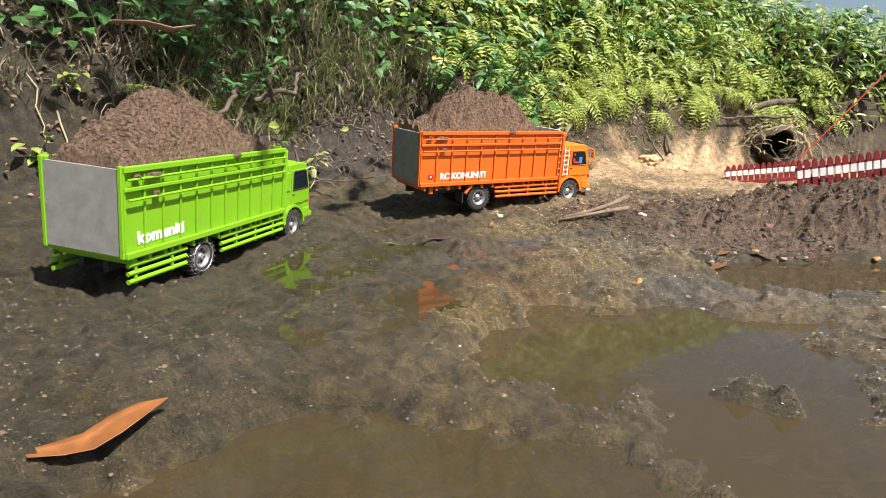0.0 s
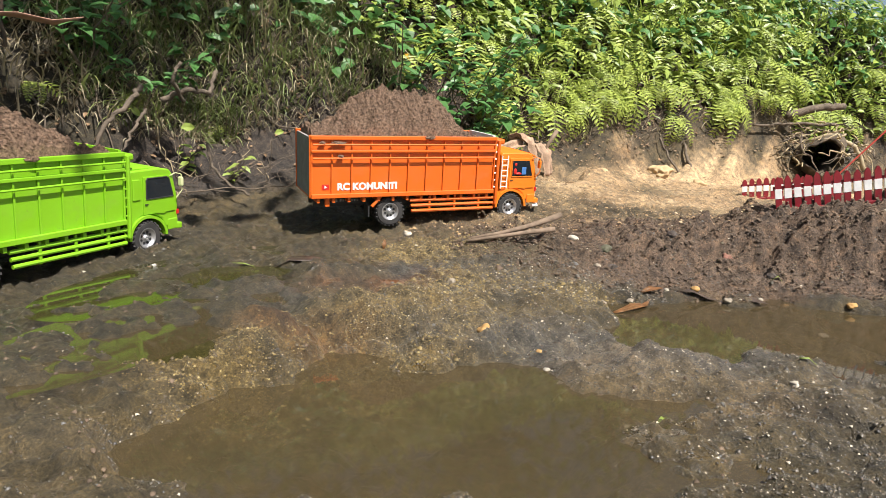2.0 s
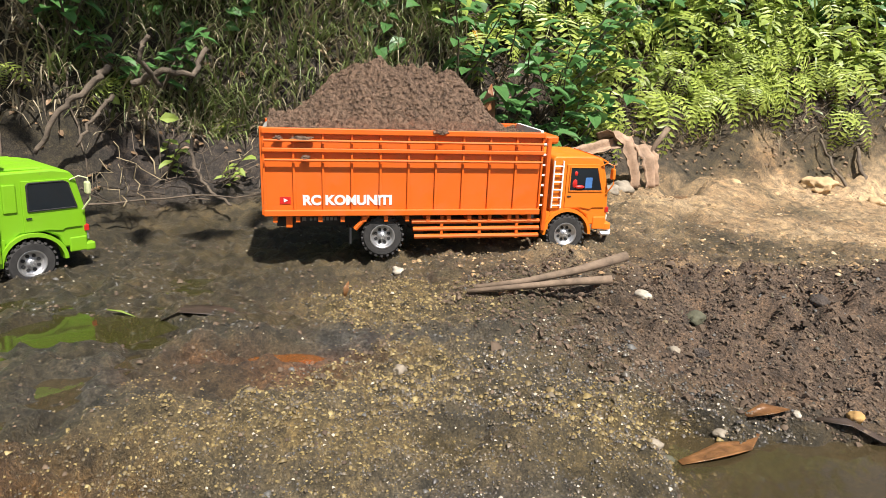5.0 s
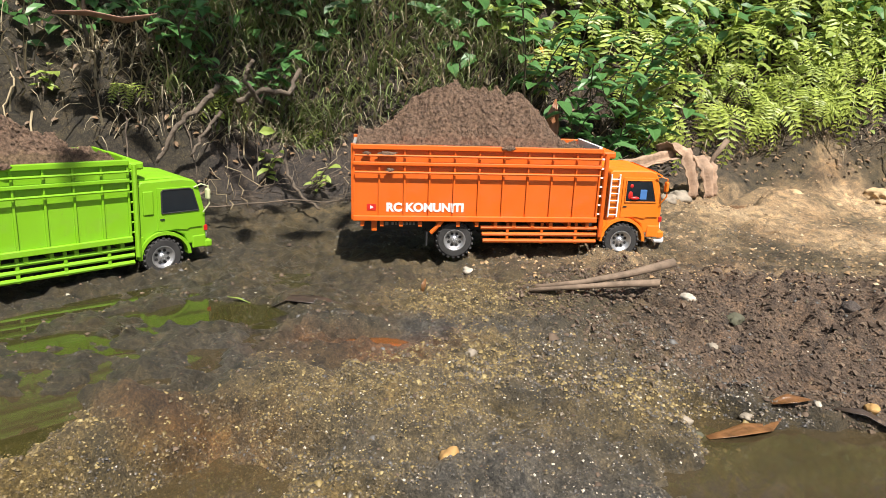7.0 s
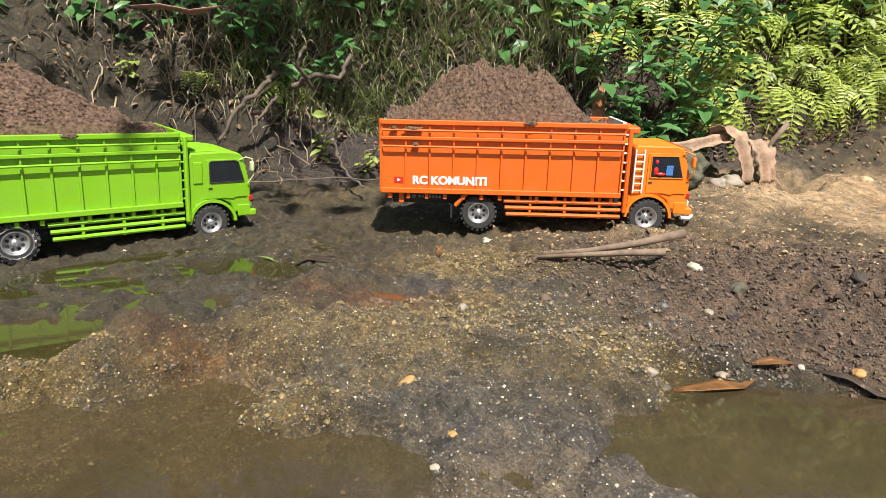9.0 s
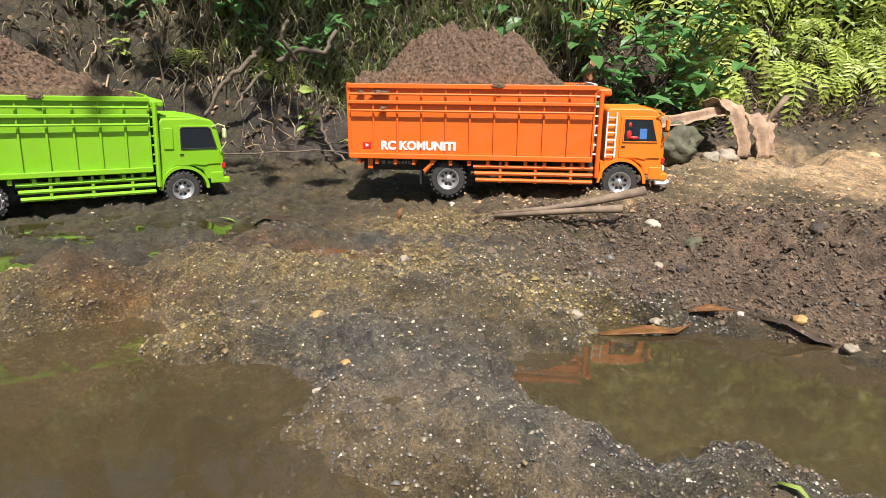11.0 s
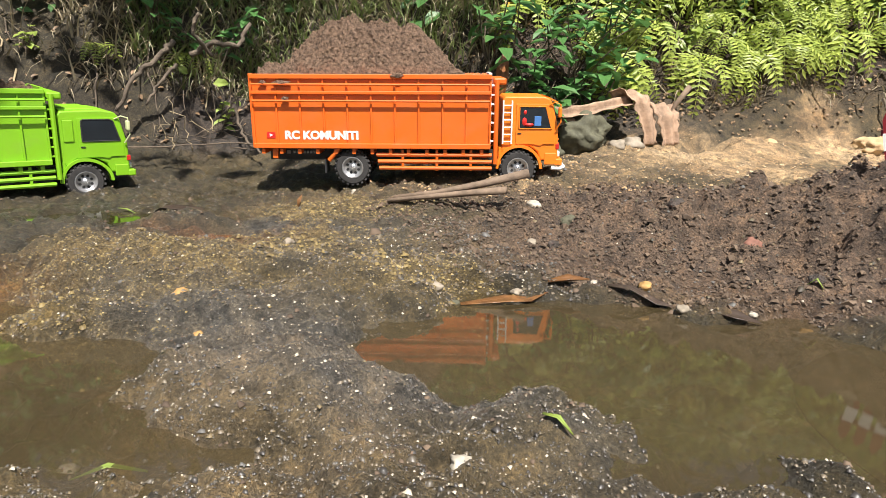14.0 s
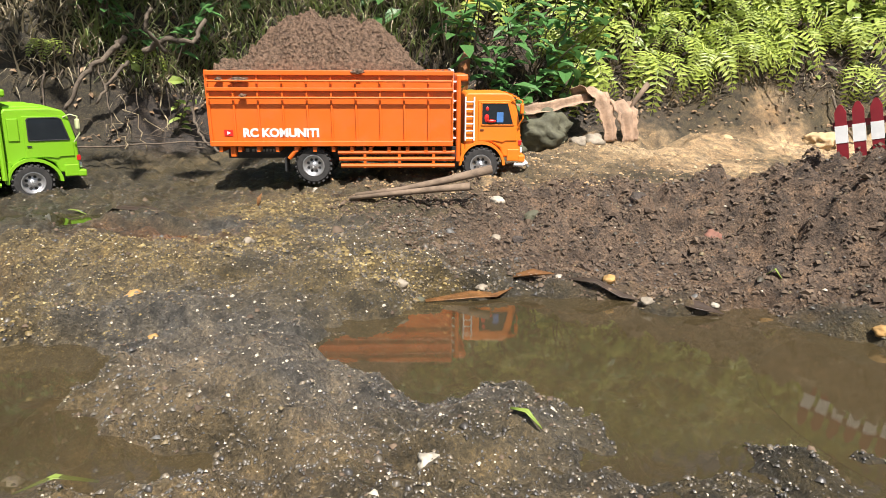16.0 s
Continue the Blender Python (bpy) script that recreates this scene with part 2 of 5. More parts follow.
def wander(a, b, steps, amount, rng, sag=0.0):
    a, b = Vector(a), Vector(b)
    out = []
    for k in range(steps + 1):
        f = k / steps
        p = a.lerp(b, f)
        w = amount * math.sin(math.pi * f)
        out.append(p + Vector((rng.uniform(-w, w), rng.uniform(-w, w), rng.uniform(-w, w) - sag * math.sin(math.pi * f))))
    return out


# ---- the lie of the land ----
FOOT = np.array([(-1.75, -3.0), (-1.68, 0.3), (-1.58, 1.1), (-1.46, 1.9), (-1.27, 2.5), (-1.02, 3.1), (-0.75, 3.6), (-0.34, 4.2), (0.2, 4.75), (0.9, 5.25), (2.2, 5.8), (6.0, 6.6), (40.0, 9.0)])
CREST = np.array([(-0.62, 1.92), (-0.42, 2.04), (-0.14, 2.2), (0.08, 2.36), (0.43, 2.50), (0.85, 2.75), (1.4, 3.2)])
CREST_H = np.array([0.0, 0.024, 0.062, 0.13, 0.215, 0.21, 0.18])


def along(px, py, line):
    """Distance to a line, with its sign (left positive), and the place along it."""
    best = np.full(px.shape, 1e9)
    side = np.zeros(px.shape)
    where = np.zeros(px.shape)
    for k in range(len(line) - 1):
        (x0, y0), (x1, y1) = line[k], line[k + 1]
        dx, dy = x1 - x0, y1 - y0
        f = np.clip(((px - x0) * dx + (py - y0) * dy) / (dx * dx + dy * dy), 0, 1)
        ex, ey = px - x0 - f * dx, py - y0 - f * dy
        d = np.hypot(ex, ey)
        s = np.sign(dx * ey - dy * ex)
        near = d < best
        best = np.where(near, d, best)
        side = np.where(near, s, side)
        where = np.where(near, k + f, where)
    return best * side, where


def hash2(i, j, seed):
    v = np.sin(i * 127.1 + j * 311.7 + seed * 74.7) * 43758.5453
    return v - np.floor(v)


def vnoise(x, y, scale, seed):
    """Smooth value noise, -1 to 1."""
    x, y = x * scale, y * scale
    i, j = np.floor(x), np.floor(y)
    u, v = x - i, y - j
    u, v = u * u * (3 - 2 * u), v * v * (3 - 2 * v)
    a = hash2(i, j, seed) * (1 - u) + hash2(i + 1, j, seed) * u
    b = hash2(i, j + 1, seed) * (1 - u) + hash2(i + 1, j + 1, seed) * u
    return (a * (1 - v) + b * v) * 2 - 1


def step(a, b, v):
    t = np.clip((v - a) / (b - a), 0, 1)
    return t * t * (3 - 2 * t)


def blob(x, y, cx, cy, rx, ry, turn=0.0):
    """1 in the middle of an uneven oval, 0 at its rim and beyond."""
    c, s = math.cos(radians(turn)), math.sin(radians(turn))
    u, v = ((x - cx) * c + (y - cy) * s) / rx, (-(x - cx) * s + (y - cy) * c) / ry
    r = np.hypot(u, v) + 0.26 * vnoise(x, y, 9, 5) + 0.12 * vnoise(x, y, 27, 8)
    return np.clip(1 - r, 0, 1)


# hollows that hold water: middle, half sizes, turn, depth
HOLLOWS = [(-0.16, 1.08, 0.34, 0.27, 38, 0.05), (0.20, 1.83, 0.36, 0.19, 32, 0.05), (0.62, 2.12, 0.3, 0.22, 40, 0.04), (-0.30, 0.50, 0.34, 0.15, 20, 0.045),
           (0.16, 0.78, 0.2, 0.16, 0, 0.04), (-0.57, 1.48, 0.11, 0.045, 75, 0.022), (-0.78, 1.33, 0.13, 0.07, 40, 0.03), (-0.52, 1.02, 0.11, 0.06, 60, 0.03), (-0.86, 3.16, 0.07, 0.13, 20, 0.04)]
LUMPS = [(-0.45, 1.10, 0.12, 0.10, 0, 0.05), (-0.62, 0.56, 0.14, 0.12, 0, 0.035), (-0.34, 1.40, 0.17, 0.12, 50, 0.03), (-0.26, 1.24, 0.16, 0.06, 50, 0.025), (0.02, 0.92, 0.12, 0.1, 0, 0.03),
         (0.03, 1.42, 0.2, 0.12, 40, 0.02), (0.33, 1.47, 0.1, 0.08, 0, 0.015), (-0.43, 1.30, 0.14, 0.09, 50, 0.02), (0.25, 2.05, 0.12, 0.06, 40, 0.025)]


def height(x, y):
    x, y = np.asarray(x, float), np.asarray(y, float)
    d, w = along(x, y, FOOT)
    rim = WATER_H + WATER_A * x + WATER_B * y + 0.007
    z = np.where(np.hypot(x, y - 1.5) < 1.6, np.maximum(0.014, rim), 0.014 + np.maximum(0, rim - 0.014) * step(2.6, 1.6, np.hypot(x, y - 1.5)))
    z = z + 0.006 * step(0.1, -0.2, x) - 0.043 * step(-0.55, -1.05, x) * step(2.2, 1.6, y) + 0.02 * step(1.9, 2.6, y) + 0.022 * step(2.5, 2.85, y) * step(-0.55, -0.8, x)
    z = z + (WATER_A * x + WATER_B * y) * step(6, 20, np.hypot(x, y - 1.5))
    z = z + 0.008 * vnoise(x, y, 5, 1) + 0.008 * vnoise(x, y, 13, 2)
    z = z + 0.010 * np.abs(vnoise(x, y, 10, 31)) * step(-1.0, -0.8, x) - 0.003
    for cx, cy, rx, ry, turn, dep in HOLLOWS:
        z = z - dep * 1.3 * np.minimum(1, 2.2 * blob(x, y, cx, cy, rx * 1.15, ry * 1.15, turn))
    for cx, cy, rx, ry, turn, rise in LUMPS:
        z = z + rise * 1.5 * blob(x, y, cx, cy, rx, ry, turn)
    # the berm beside the road, steep towards the puddles
    c, k = along(x, y, CREST)
    top = np.interp(k, np.arange(len(CREST)), CREST_H) * (1 + 0.12 * vnoise(x, y, 7, 3))
    front = step(0.26 + 0.05 * vnoise(x, y, 6, 9), 0.03, -c)
    back = 0.35 + 0.65 * step(0.38, 0.05, c)
    z = np.maximum(z, z + np.where(c < 0, front, back * step(0.9, 0.4, c)) * top)
    rough = np.clip(np.where(c < 0, front, step(0.25, 0.0, c)) * np.minimum(1, top * 9), 0, 1)
    z = z + 0.02 * rough * vnoise(x, y, 12, 18)
    z = z + (0.0085 + 0.0165 * rough) * vnoise(x, y, 24, 4) + (0.0085 + 0.0125 * rough) * vnoise(x, y, 55, 6) + (0.0046 + 0.0065 * rough) * vnoise(x, y, 105, 7)
    # pocket in the berm's face
    z = z - 0.05 * np.clip(1 - np.hypot((x - 0.10) / 0.045, (y - 2.19) / 0.05), 0, 1)
    # the bank
    dd = d + 0.07 * vnoise(x, y, 2.6, 11) + 0.03 * vnoise(x, y, 8, 12)
    left = step(2.9, 2.0, y)
    steep = np.interp(dd, [-0.15, 0, 0.08, 0.16, 0.3, 0.5, 0.8, 1.2, 2.0, 6.0, 60.0], [0, 0.01, 0.09, 0.20, 0.42, 0.66, 0.95, 1.22, 1.5, 2.2, 6.0])
    soft = np.interp(dd, [-0.2, 0, 0.15, 0.27, 0.42, 0.6, 0.9, 1.3, 2.0, 6.0, 60.0], [0, 0.015, 0.06, 0.2, 0.40, 0.58, 0.85, 1.1, 1.4, 2.2, 6.0])
    steep = np.minimum(steep, 0.9 + 0.35 * step(0.1, -1.4, x) + 0.02 * np.maximum(dd, 0))
    z = z + soft * left + steep * (1 - left)
    z = z + step(0.05, 0.35, d) * (0.06 * vnoise(x, y, 4.5, 17) + 0.03 * vnoise(x, y, 13, 13) + 0.018 * vnoise(x, y, 36, 14))
    z = z + step(-0.25, 0.0, d) * step(2.9, 3.2, y) * (0.035 * np.abs(vnoise(x, y, 8, 15)) + 0.02 * vnoise(x, y, 24, 16))
    # washed-out hollow under the roots
    z = z - 0.24 * np.clip(1 - np.hypot((x - 0.03) / 0.17, (y - 4.80) / 0.2), 0, 1)
    return z


def spread(lo, hi, fine, reach, grow=1.13):
    mid = list(np.arange(lo, hi, fine))
    s, a = fine, lo
    low = []
    while a > -reach:
        s *= grow
        a -= s
        low.append(a)
    s, b = fine, mid[-1]
    high = []
    while b < reach:
        s *= grow
        b += s
        high.append(b)
    return np.array(low[::-1] + mid + high)


def masks(x, y, z):
    d, w = along(x, y, FOOT)
    c, k = along(x, y, CREST)
    n = vnoise(x, y, 6, 21) * 0.5 + vnoise(x, y, 17, 22) * 0.35
    out = {}
    sand = step(-0.55, -0.2, d + 0.18 * n) * step(0.07, -0.03, d + 0.16 * n) * step(2.95, 3.35, y + 0.25 * n)
    road = step(0.12, 0.3, c + 0.1 * n) * step(2.45, 2.95, y + 0.2 * n) * (d < 0) * 0.8
    near = 0.14 * np.clip(2 * blob(x, y, 0.12, 1.42, 0.3, 0.17, 35), 0, 1)
    dry = near + 0.3 * step(0.05, 0.25, c + 0.15 * n) * step(1.5, 1.9, y + 0.2 * n) * step(-0.95, -0.7, x) * (d < 0)
    bare = np.clip(0.8 + 1.1 * (vnoise(x, y, 7, 41) * 0.6 + vnoise(x, y, 19, 42) * 0.4), 0.2, 1)
    out["sand"] = np.clip(np.maximum(np.maximum(sand, road), dry) * bare, 0, 1)
    och = np.zeros_like(x)
    for cx, cy, rx, ry, turn in ((-0.33, 1.40, 0.24, 0.13, 50), (-0.28, 1.22, 0.2, 0.09, 50), (-0.18, 1.66, 0.16, 0.1, 50), (-0.42, 1.0, 0.14, 0.1, 20), (-0.35, 1.62, 0.2, 0.12, 60), (-0.6, 1.75, 0.2, 0.1, 60)):
        och = np.maximum(och, blob(x, y, cx, cy, rx * 1.2, ry * 1.2, turn) * 1.8)
    out["ochre"] = np.clip(och * (0.6 + n) , 0, 0.85)
    gr = np.zeros_like(x)
    for cx, cy, rx, ry, turn in ((-0.15, 1.42, 0.3, 0.14, 45), (0.1, 1.55, 0.25, 0.12, 40), (-0.45, 1.55, 0.3, 0.2, 60), (-0.62, 1.25, 0.2, 0.12, 45)):
        gr = np.maximum(gr, blob(x, y, cx, cy, rx * 1.2, ry * 1.2, turn) * 1.8)
    out["grey"] = np.clip(gr * (0.8 + n), 0, 0.8)
    out["berm"] = np.clip(step(-0.34, -0.2, c + 0.06 * n) * step(0.3, 0.1, c + 0.1 * n) * step(0.6, 1.6, k), 0, 0.9)
    out["rust"] = np.clip(2.5 * np.maximum(0.34 * blob(x, y, -0.54, 1.46, 0.2, 0.1, 60), 0.12 * blob(x, y, -0.42, 1.18, 0.16, 0.08, 40)), 0, 0.8)
    out["silt"] = np.clip(step(-0.4, -0.72, x + 0.25 * n) * step(1.75, 1.35, y + 0.3 * n), 0, 0.85)
    left = step(3.0, 2.3, y + 0.3 * n)
    out["soil"] = np.clip(step(-0.1, 0.08, d + 0.08 * n) * np.maximum(left, step(0.42, 0.25, d) * step(3.5, 3.0, y)), 0, 1)
    out["litter"] = np.clip(step(0.05, 0.25, d + 0.1 * n) * (1 - 0.6 * left), 0, 1)
    lift = z - (WATER_H + WATER_A * x + WATER_B * y)
    out["wet"] = np.clip(step(0.06, 0.005, np.minimum(z, lift)) * (0.75 + 0.5 * n), 0, 1)
    return out


def build_ground():
    xs, ys = spread(-1.55, 0.6, 0.0065, 900), spread(0.3, 2.65, 0.0065, 900)
    gx, gy = np.meshgrid(xs, ys)
    gz = height(gx, gy)
    nx, ny = len(xs), len(ys)
    co = np.stack([gx, gy, gz], -1).reshape(-1, 3)
    i = np.arange(nx * ny).reshape(ny, nx)
    quads = np.stack([i[:-1, :-1], i[:-1, 1:], i[1:, 1:], i[1:, :-1]], -1).reshape(-1, 4)
    me = bpy.data.meshes.new("ground")
    me.vertices.add(len(co))
    me.vertices.foreach_set("co", co.ravel())
    me.loops.add(quads.size)
    me.loops.foreach_set("vertex_index", quads.ravel())
    me.polygons.add(len(quads))
    me.polygons.foreach_set("loop_start", np.arange(0, quads.size, 4))
    me.polygons.foreach_set("use_smooth", np.ones(len(quads), bool))
    me.update(calc_edges=True)
    for name, v in masks(gx, gy, gz).items():
        me.attributes.new(name, "FLOAT", "POINT").data.foreach_set("value", v.ravel().astype(np.float32))
    me.materials.append(MUD)
    return tagged(new("ground", me), "muddy rutted clearing with gravel, sand and an earth bank", "ground", kind="structure")


build_ground()


def puddle(cx, cy, rx, ry, turn, level, mat, label):
    pts = []
    for k in range(48):
        a = 2 * math.pi * k / 48
        u, v = rx * math.cos(a), ry * math.sin(a)
        c, s = math.cos(radians(turn)), math.sin(radians(turn))
        px, py = u * c - v * s, u * s + v * c
        pts.append((cx + px, cy + py, level + WATER_A * px + WATER_B * py))
    ob = from_lists("water", pts, [tuple(range(48))], mat)
    ob.visible_shadow = False
    return tagged(ob, label, "puddle", kind="structure")


for k, (cx, cy, rx, ry, turn, dep) in enumerate(HOLLOWS):
    mat = RUST_WATER if k in (5, 8) else ALGAE_WATER if k in (6, 7) else WATER
    ring = [2 * math.pi * j / 40 for j in range(40)]
    co, si = math.cos(radians(turn)), math.sin(radians(turn))
    rim = height([cx + 1.12 * (rx * math.cos(a) * co - ry * math.sin(a) * si) for a in ring], [cy + 1.12 * (rx * math.cos(a) * si + ry * math.sin(a) * co) for a in ring])
    level = WATER_H + WATER_A * cx + WATER_B * cy + 0.0005 * k if k < 5 else float(np.percentile(rim, 6)) - 0.004
    wide = 1.12 if k > 4 else 1.4
    puddle(cx, cy, rx * wide, ry * wide, turn, level, mat, "shallow orange-brown puddle stained with rust" if k in (5, 8) else "small mossy puddle in the mud" if k in (6, 7) else "still brown puddle of muddy water")


def sheet(cx, cy, rx, ry, turn, share, mat, label):
    """Shallow water that fills the lowest share of an oval."""
    gx, gy = np.meshgrid(np.linspace(cx - rx, cx + rx, 40), np.linspace(cy - ry, cy + ry, 40))
    low = height(gx, gy) - WATER_A * gx - WATER_B * gy
    puddle(cx, cy, rx, ry, turn, float(np.percentile(low, share)) + WATER_A * cx + WATER_B * cy, mat, label)


sheet(-0.86, 1.27, 0.17, 0.36, 12, 50, ALGAE_WATER, "thin sheet of mossy water over the mud")
sheet(-0.62, 1.02, 0.14, 0.34, 10, 46, WATER, "thin sheet of brown water over the mud")


# ---- the two model trucks ----
def wheel_mesh(parent, x, y, side, name_mat, chained=False, r=0.041, width=0.03):
    """A tyre with blocks, and its rim. side: -1 faces right, 1 left."""
    prof = [(-0.5, 0.62), (-0.5, 0.90), (-0.38, 0.98), (-0.12, 1.0), (0.12, 1.0), (0.38, 0.98), (0.5, 0.90), (0.5, 0.62)]
    v, f = lathe([(a * width, b * r) for a, b in prof], 36)
    tyre = from_lists("wheel", v, f, RUBBER, parent, "black rubber tyre caked with mud" + (" and wrapped in a snow chain" if chained else ""))
    tyre.location = (x, y, r)
    bm = bmesh.new()
    for k in range(22):
        a = 2 * math.pi * k / 22
        for s in (-1, 1):
            m = Matrix.Rotation(a + s * 0.06, 4, "Y") @ Matrix.Translation((r * 1.0, s * width * 0.3, 0)) @ Matrix.Rotation(s * 0.4, 4, "X")
            bmesh.ops.create_cube(bm, size=1, matrix=m @ Matrix.Diagonal((r * 0.09, width * 0.42, r * 0.13, 1)))
    part("tread", bm, RUBBER, tyre)
    o = side * width * 0.5
    v, f = lathe([(o * 0.95, r * 0.62), (o * 1.02, r * 0.56), (o * 0.75, r * 0.52), (o * 0.45, r * 0.45), (o * 0.42, r * 0.18), (o * 0.8, r * 0.16), (o * 0.85, 0.0001)], 28)
    rim = from_lists("rim", v, f, name_mat, tyre, "bright alloy rim", True)
    bm = bmesh.new()
    for k in range(8):
        a = 2 * math.pi * (k + 0.5) / 8
        p = Vector((r * 0.34 * math.cos(a), o * 0.46, r * 0.34 * math.sin(a)))
        rod(bm, p - Vector((0, o * 0.1, 0)), p + Vector((0, o * 0.06, 0)), r * 0.085, sides=8)
    part("rim_hole", bm, BLACK, tyre)
    bm = bmesh.new()
    for k in range(6):
        a = 2 * math.pi * k / 6
        p = Vector((r * 0.12 * math.cos(a), o * 0.8, r * 0.12 * math.sin(a)))
        rod(bm, p, p + Vector((0, o * 0.14, 0)), r * 0.03, sides=6)
    part("wheel_nut", bm, STEEL, tyre)
    if chained:
        bm = bmesh.new()
        for k in range(16):
            a0, a1 = 2 * math.pi * k / 16, 2 * math.pi * (k + 1) / 16
            def at(a, q, yy):
                return Vector((r * q * math.cos(a), yy, r * q * math.sin(a)))
            ys = side * width * 0.54
            for p, q in ((at(a0, 0.78, ys), at(a1, 0.78, ys)), (at(a0, 0.78, ys), at((a0 + a1) / 2, 1.05, ys * 0.6)), (at((a0 + a1) / 2, 1.05, ys * 0.6), at(a1, 0.78, ys)), (at((a0 + a1) / 2, 1.05, ys * 0.6), at((a0 + a1) / 2 + 0.1, 1.05, -ys * 0.6))):
                rod(bm, p, q, 0.0011, sides=5)
        part("snow_chain", bm, STEEL, tyre)
    return tyre


def soil_heap(length, width, rise, outline, seed):
    """A heap of clods that fills a truck's bed; outline: its height along the bed, as parts of rise."""
    nx, ny = 200, 80
    xs, ys = np.linspace(0, length, nx), np.linspace(-width / 2, width / 2, ny)
    gx, gy = np.meshgrid(xs, ys)
    u = gx / length
    ridge = np.interp(u, [p for p, q in outline], [q for p, q in outline])
    cross = 1 - np.abs(gy / (width / 2)) ** 2.2
    z = rise * ridge * (0.1 + 0.9 * cross)
    z = z + 0.012 * vnoise(gx + seed, gy, 45, seed) + 0.009 * vnoise(gx + seed, gy, 95, seed + 1) + 0.008 * ridge * vnoise(gx, gy + seed, 18, seed + 2)
    z[[0, -1], :] = -0.05
    z[[1, -2], :] = np.minimum(z[[1, -2], :], 0.0)
    z[:, [0, -1]] = -0.05
    i = np.arange(nx * ny).reshape(ny, nx)
    quads = np.stack([i[:-1, :-1], i[:-1, 1:], i[1:, 1:], i[1:, :-1]], -1).reshape(-1, 4)
    verts = [tuple(p) for p in np.stack([gx, gy, z], -1).reshape(-1, 3)]
    faces = [tuple(q) for q in quads.tolist()]
    rng = random.Random(seed)
    for k in range(4200):
        a, b = rng.randrange(3, nx - 3), rng.randrange(3, ny - 3)
        s = rng.uniform(0.0018, 0.0045)
        c = Vector((xs[a], ys[b], z[b, a] - s * 0.1))
        n0 = len(verts)
        for o in ((1, 0, 0), (-1, 0, 0), (0, 1, 0), (0, -1, 0), (0.4, 0.3, 0.8), (-0.4, -0.3, 0.8)):
            verts.append(tuple(c + Vector(o) * s * rng.uniform(0.75, 1.25)))
        faces += [(n0, n0 + 2, n0 + 4), (n0 + 2, n0 + 1, n0 + 5), (n0 + 1, n0 + 3, n0 + 5), (n0 + 3, n0, n0 + 4), (n0 + 2, n0 + 5, n0 + 4), (n0 + 3, n0 + 4, n0 + 5)]
    return verts, faces


def side_panel(bed, x0, x1, y, out, z0, z1, mat, bays):
    """One ribbed side of a bed; out is the way it faces."""
    t = 0.006
    part("side_board", boxed(x0, x1, *sorted((y, y - out * t)), z0, z1), mat, bed)
    w = 0.0042
    h = z1 - z0
    for k in range(bays + 1):
        x = x0 + (x1 - x0 - w) * k / bays
        part("rib", boxed(x, x + w, *sorted((y + out * 0.0004, y + out * 0.0045)), z0 + 0.004, z1 - 0.001, bevel=0.0008), mat, bed)
    for f, th, dp in ((0.975, 0.011, 0.008), (0.76, 0.008, 0.0075), (0.03, 0.012, 0.009)):
        z = z0 + f * h
        part("rail", boxed(x0, x1, *sorted((y + out * 0.001, y + out * dp)), z - th / 2, z + th / 2, bevel=0.0015), mat, bed)
    for f in (0.87, 0.65):
        z = z0 + f * h
        part("rod", rodded((x0 + 0.004, y + out * 0.0105, z), (x1 - 0.004, y + out * 0.0105, z), 0.0026), mat, bed)


def letters(text, size, loc, parent, mat, label, width=None, bays=10):
    cu = bpy.data.curves.new("lettering", "FONT")
    cu.body, cu.size, cu.extrude, cu.offset = text, size, 0.0004, size * 0.045
    tmp = bpy.data.objects.new("lettering", cu)
    scene.collection.objects.link(tmp)
    bpy.context.view_layer.update()
    me = bpy.data.meshes.new_from_object(tmp.evaluated_get(bpy.context.evaluated_depsgraph_get()))
    bpy.data.objects.remove(tmp)
    xs = [v.co.x for v in me.vertices]
    k = width / (max(xs) - min(xs)) if width else 1
    for v in me.vertices:
        v.co.x *= k
    # the paint runs on over the ribs
    bm = bmesh.new()
    bm.from_mesh(me)
    spans = []
    for j in range(bays + 1):
        x = BED0 + (BED1 - BED0 - 0.0042) * j / bays - loc[0]
        spans.append((x - 0.0002, x + 0.0044))
        for e in spans[-1]:
            bmesh.ops.bisect_plane(bm, geom=bm.verts[:] + bm.edges[:] + bm.faces[:], plane_co=(e, 0, 0), plane_no=(1, 0, 0))
    edges = [e for e in bm.edges if any(abs(v.co.x - q) < 1e-5 for v in e.verts for p in spans for q in p) and abs(e.verts[0].co.x - e.verts[1].co.x) < 1e-5]
    bmesh.ops.split_edges(bm, edges=edges)
    for fc in bm.faces:
        cx = fc.calc_center_median().x
        if any(p < cx < q for p, q in spans):
            for v in fc.verts:
                v.tag = True
    for v in bm.verts:
        if v.tag:
            v.co.z += 0.0045
    bm.to_mesh(me)
    bm.free()
    me.materials.clear()
    me.materials.append(mat)
    ob = new("lettering", me)
    ob.parent = parent
    ob.matrix_local = pose(*loc, 90, 0, 0)
    return tagged(ob, label)


BED0, BED1, BEDZ0, BEDZ1, HALF = -0.228, 0.325, 0.092, 0.254, 0.088
WB = 0.391


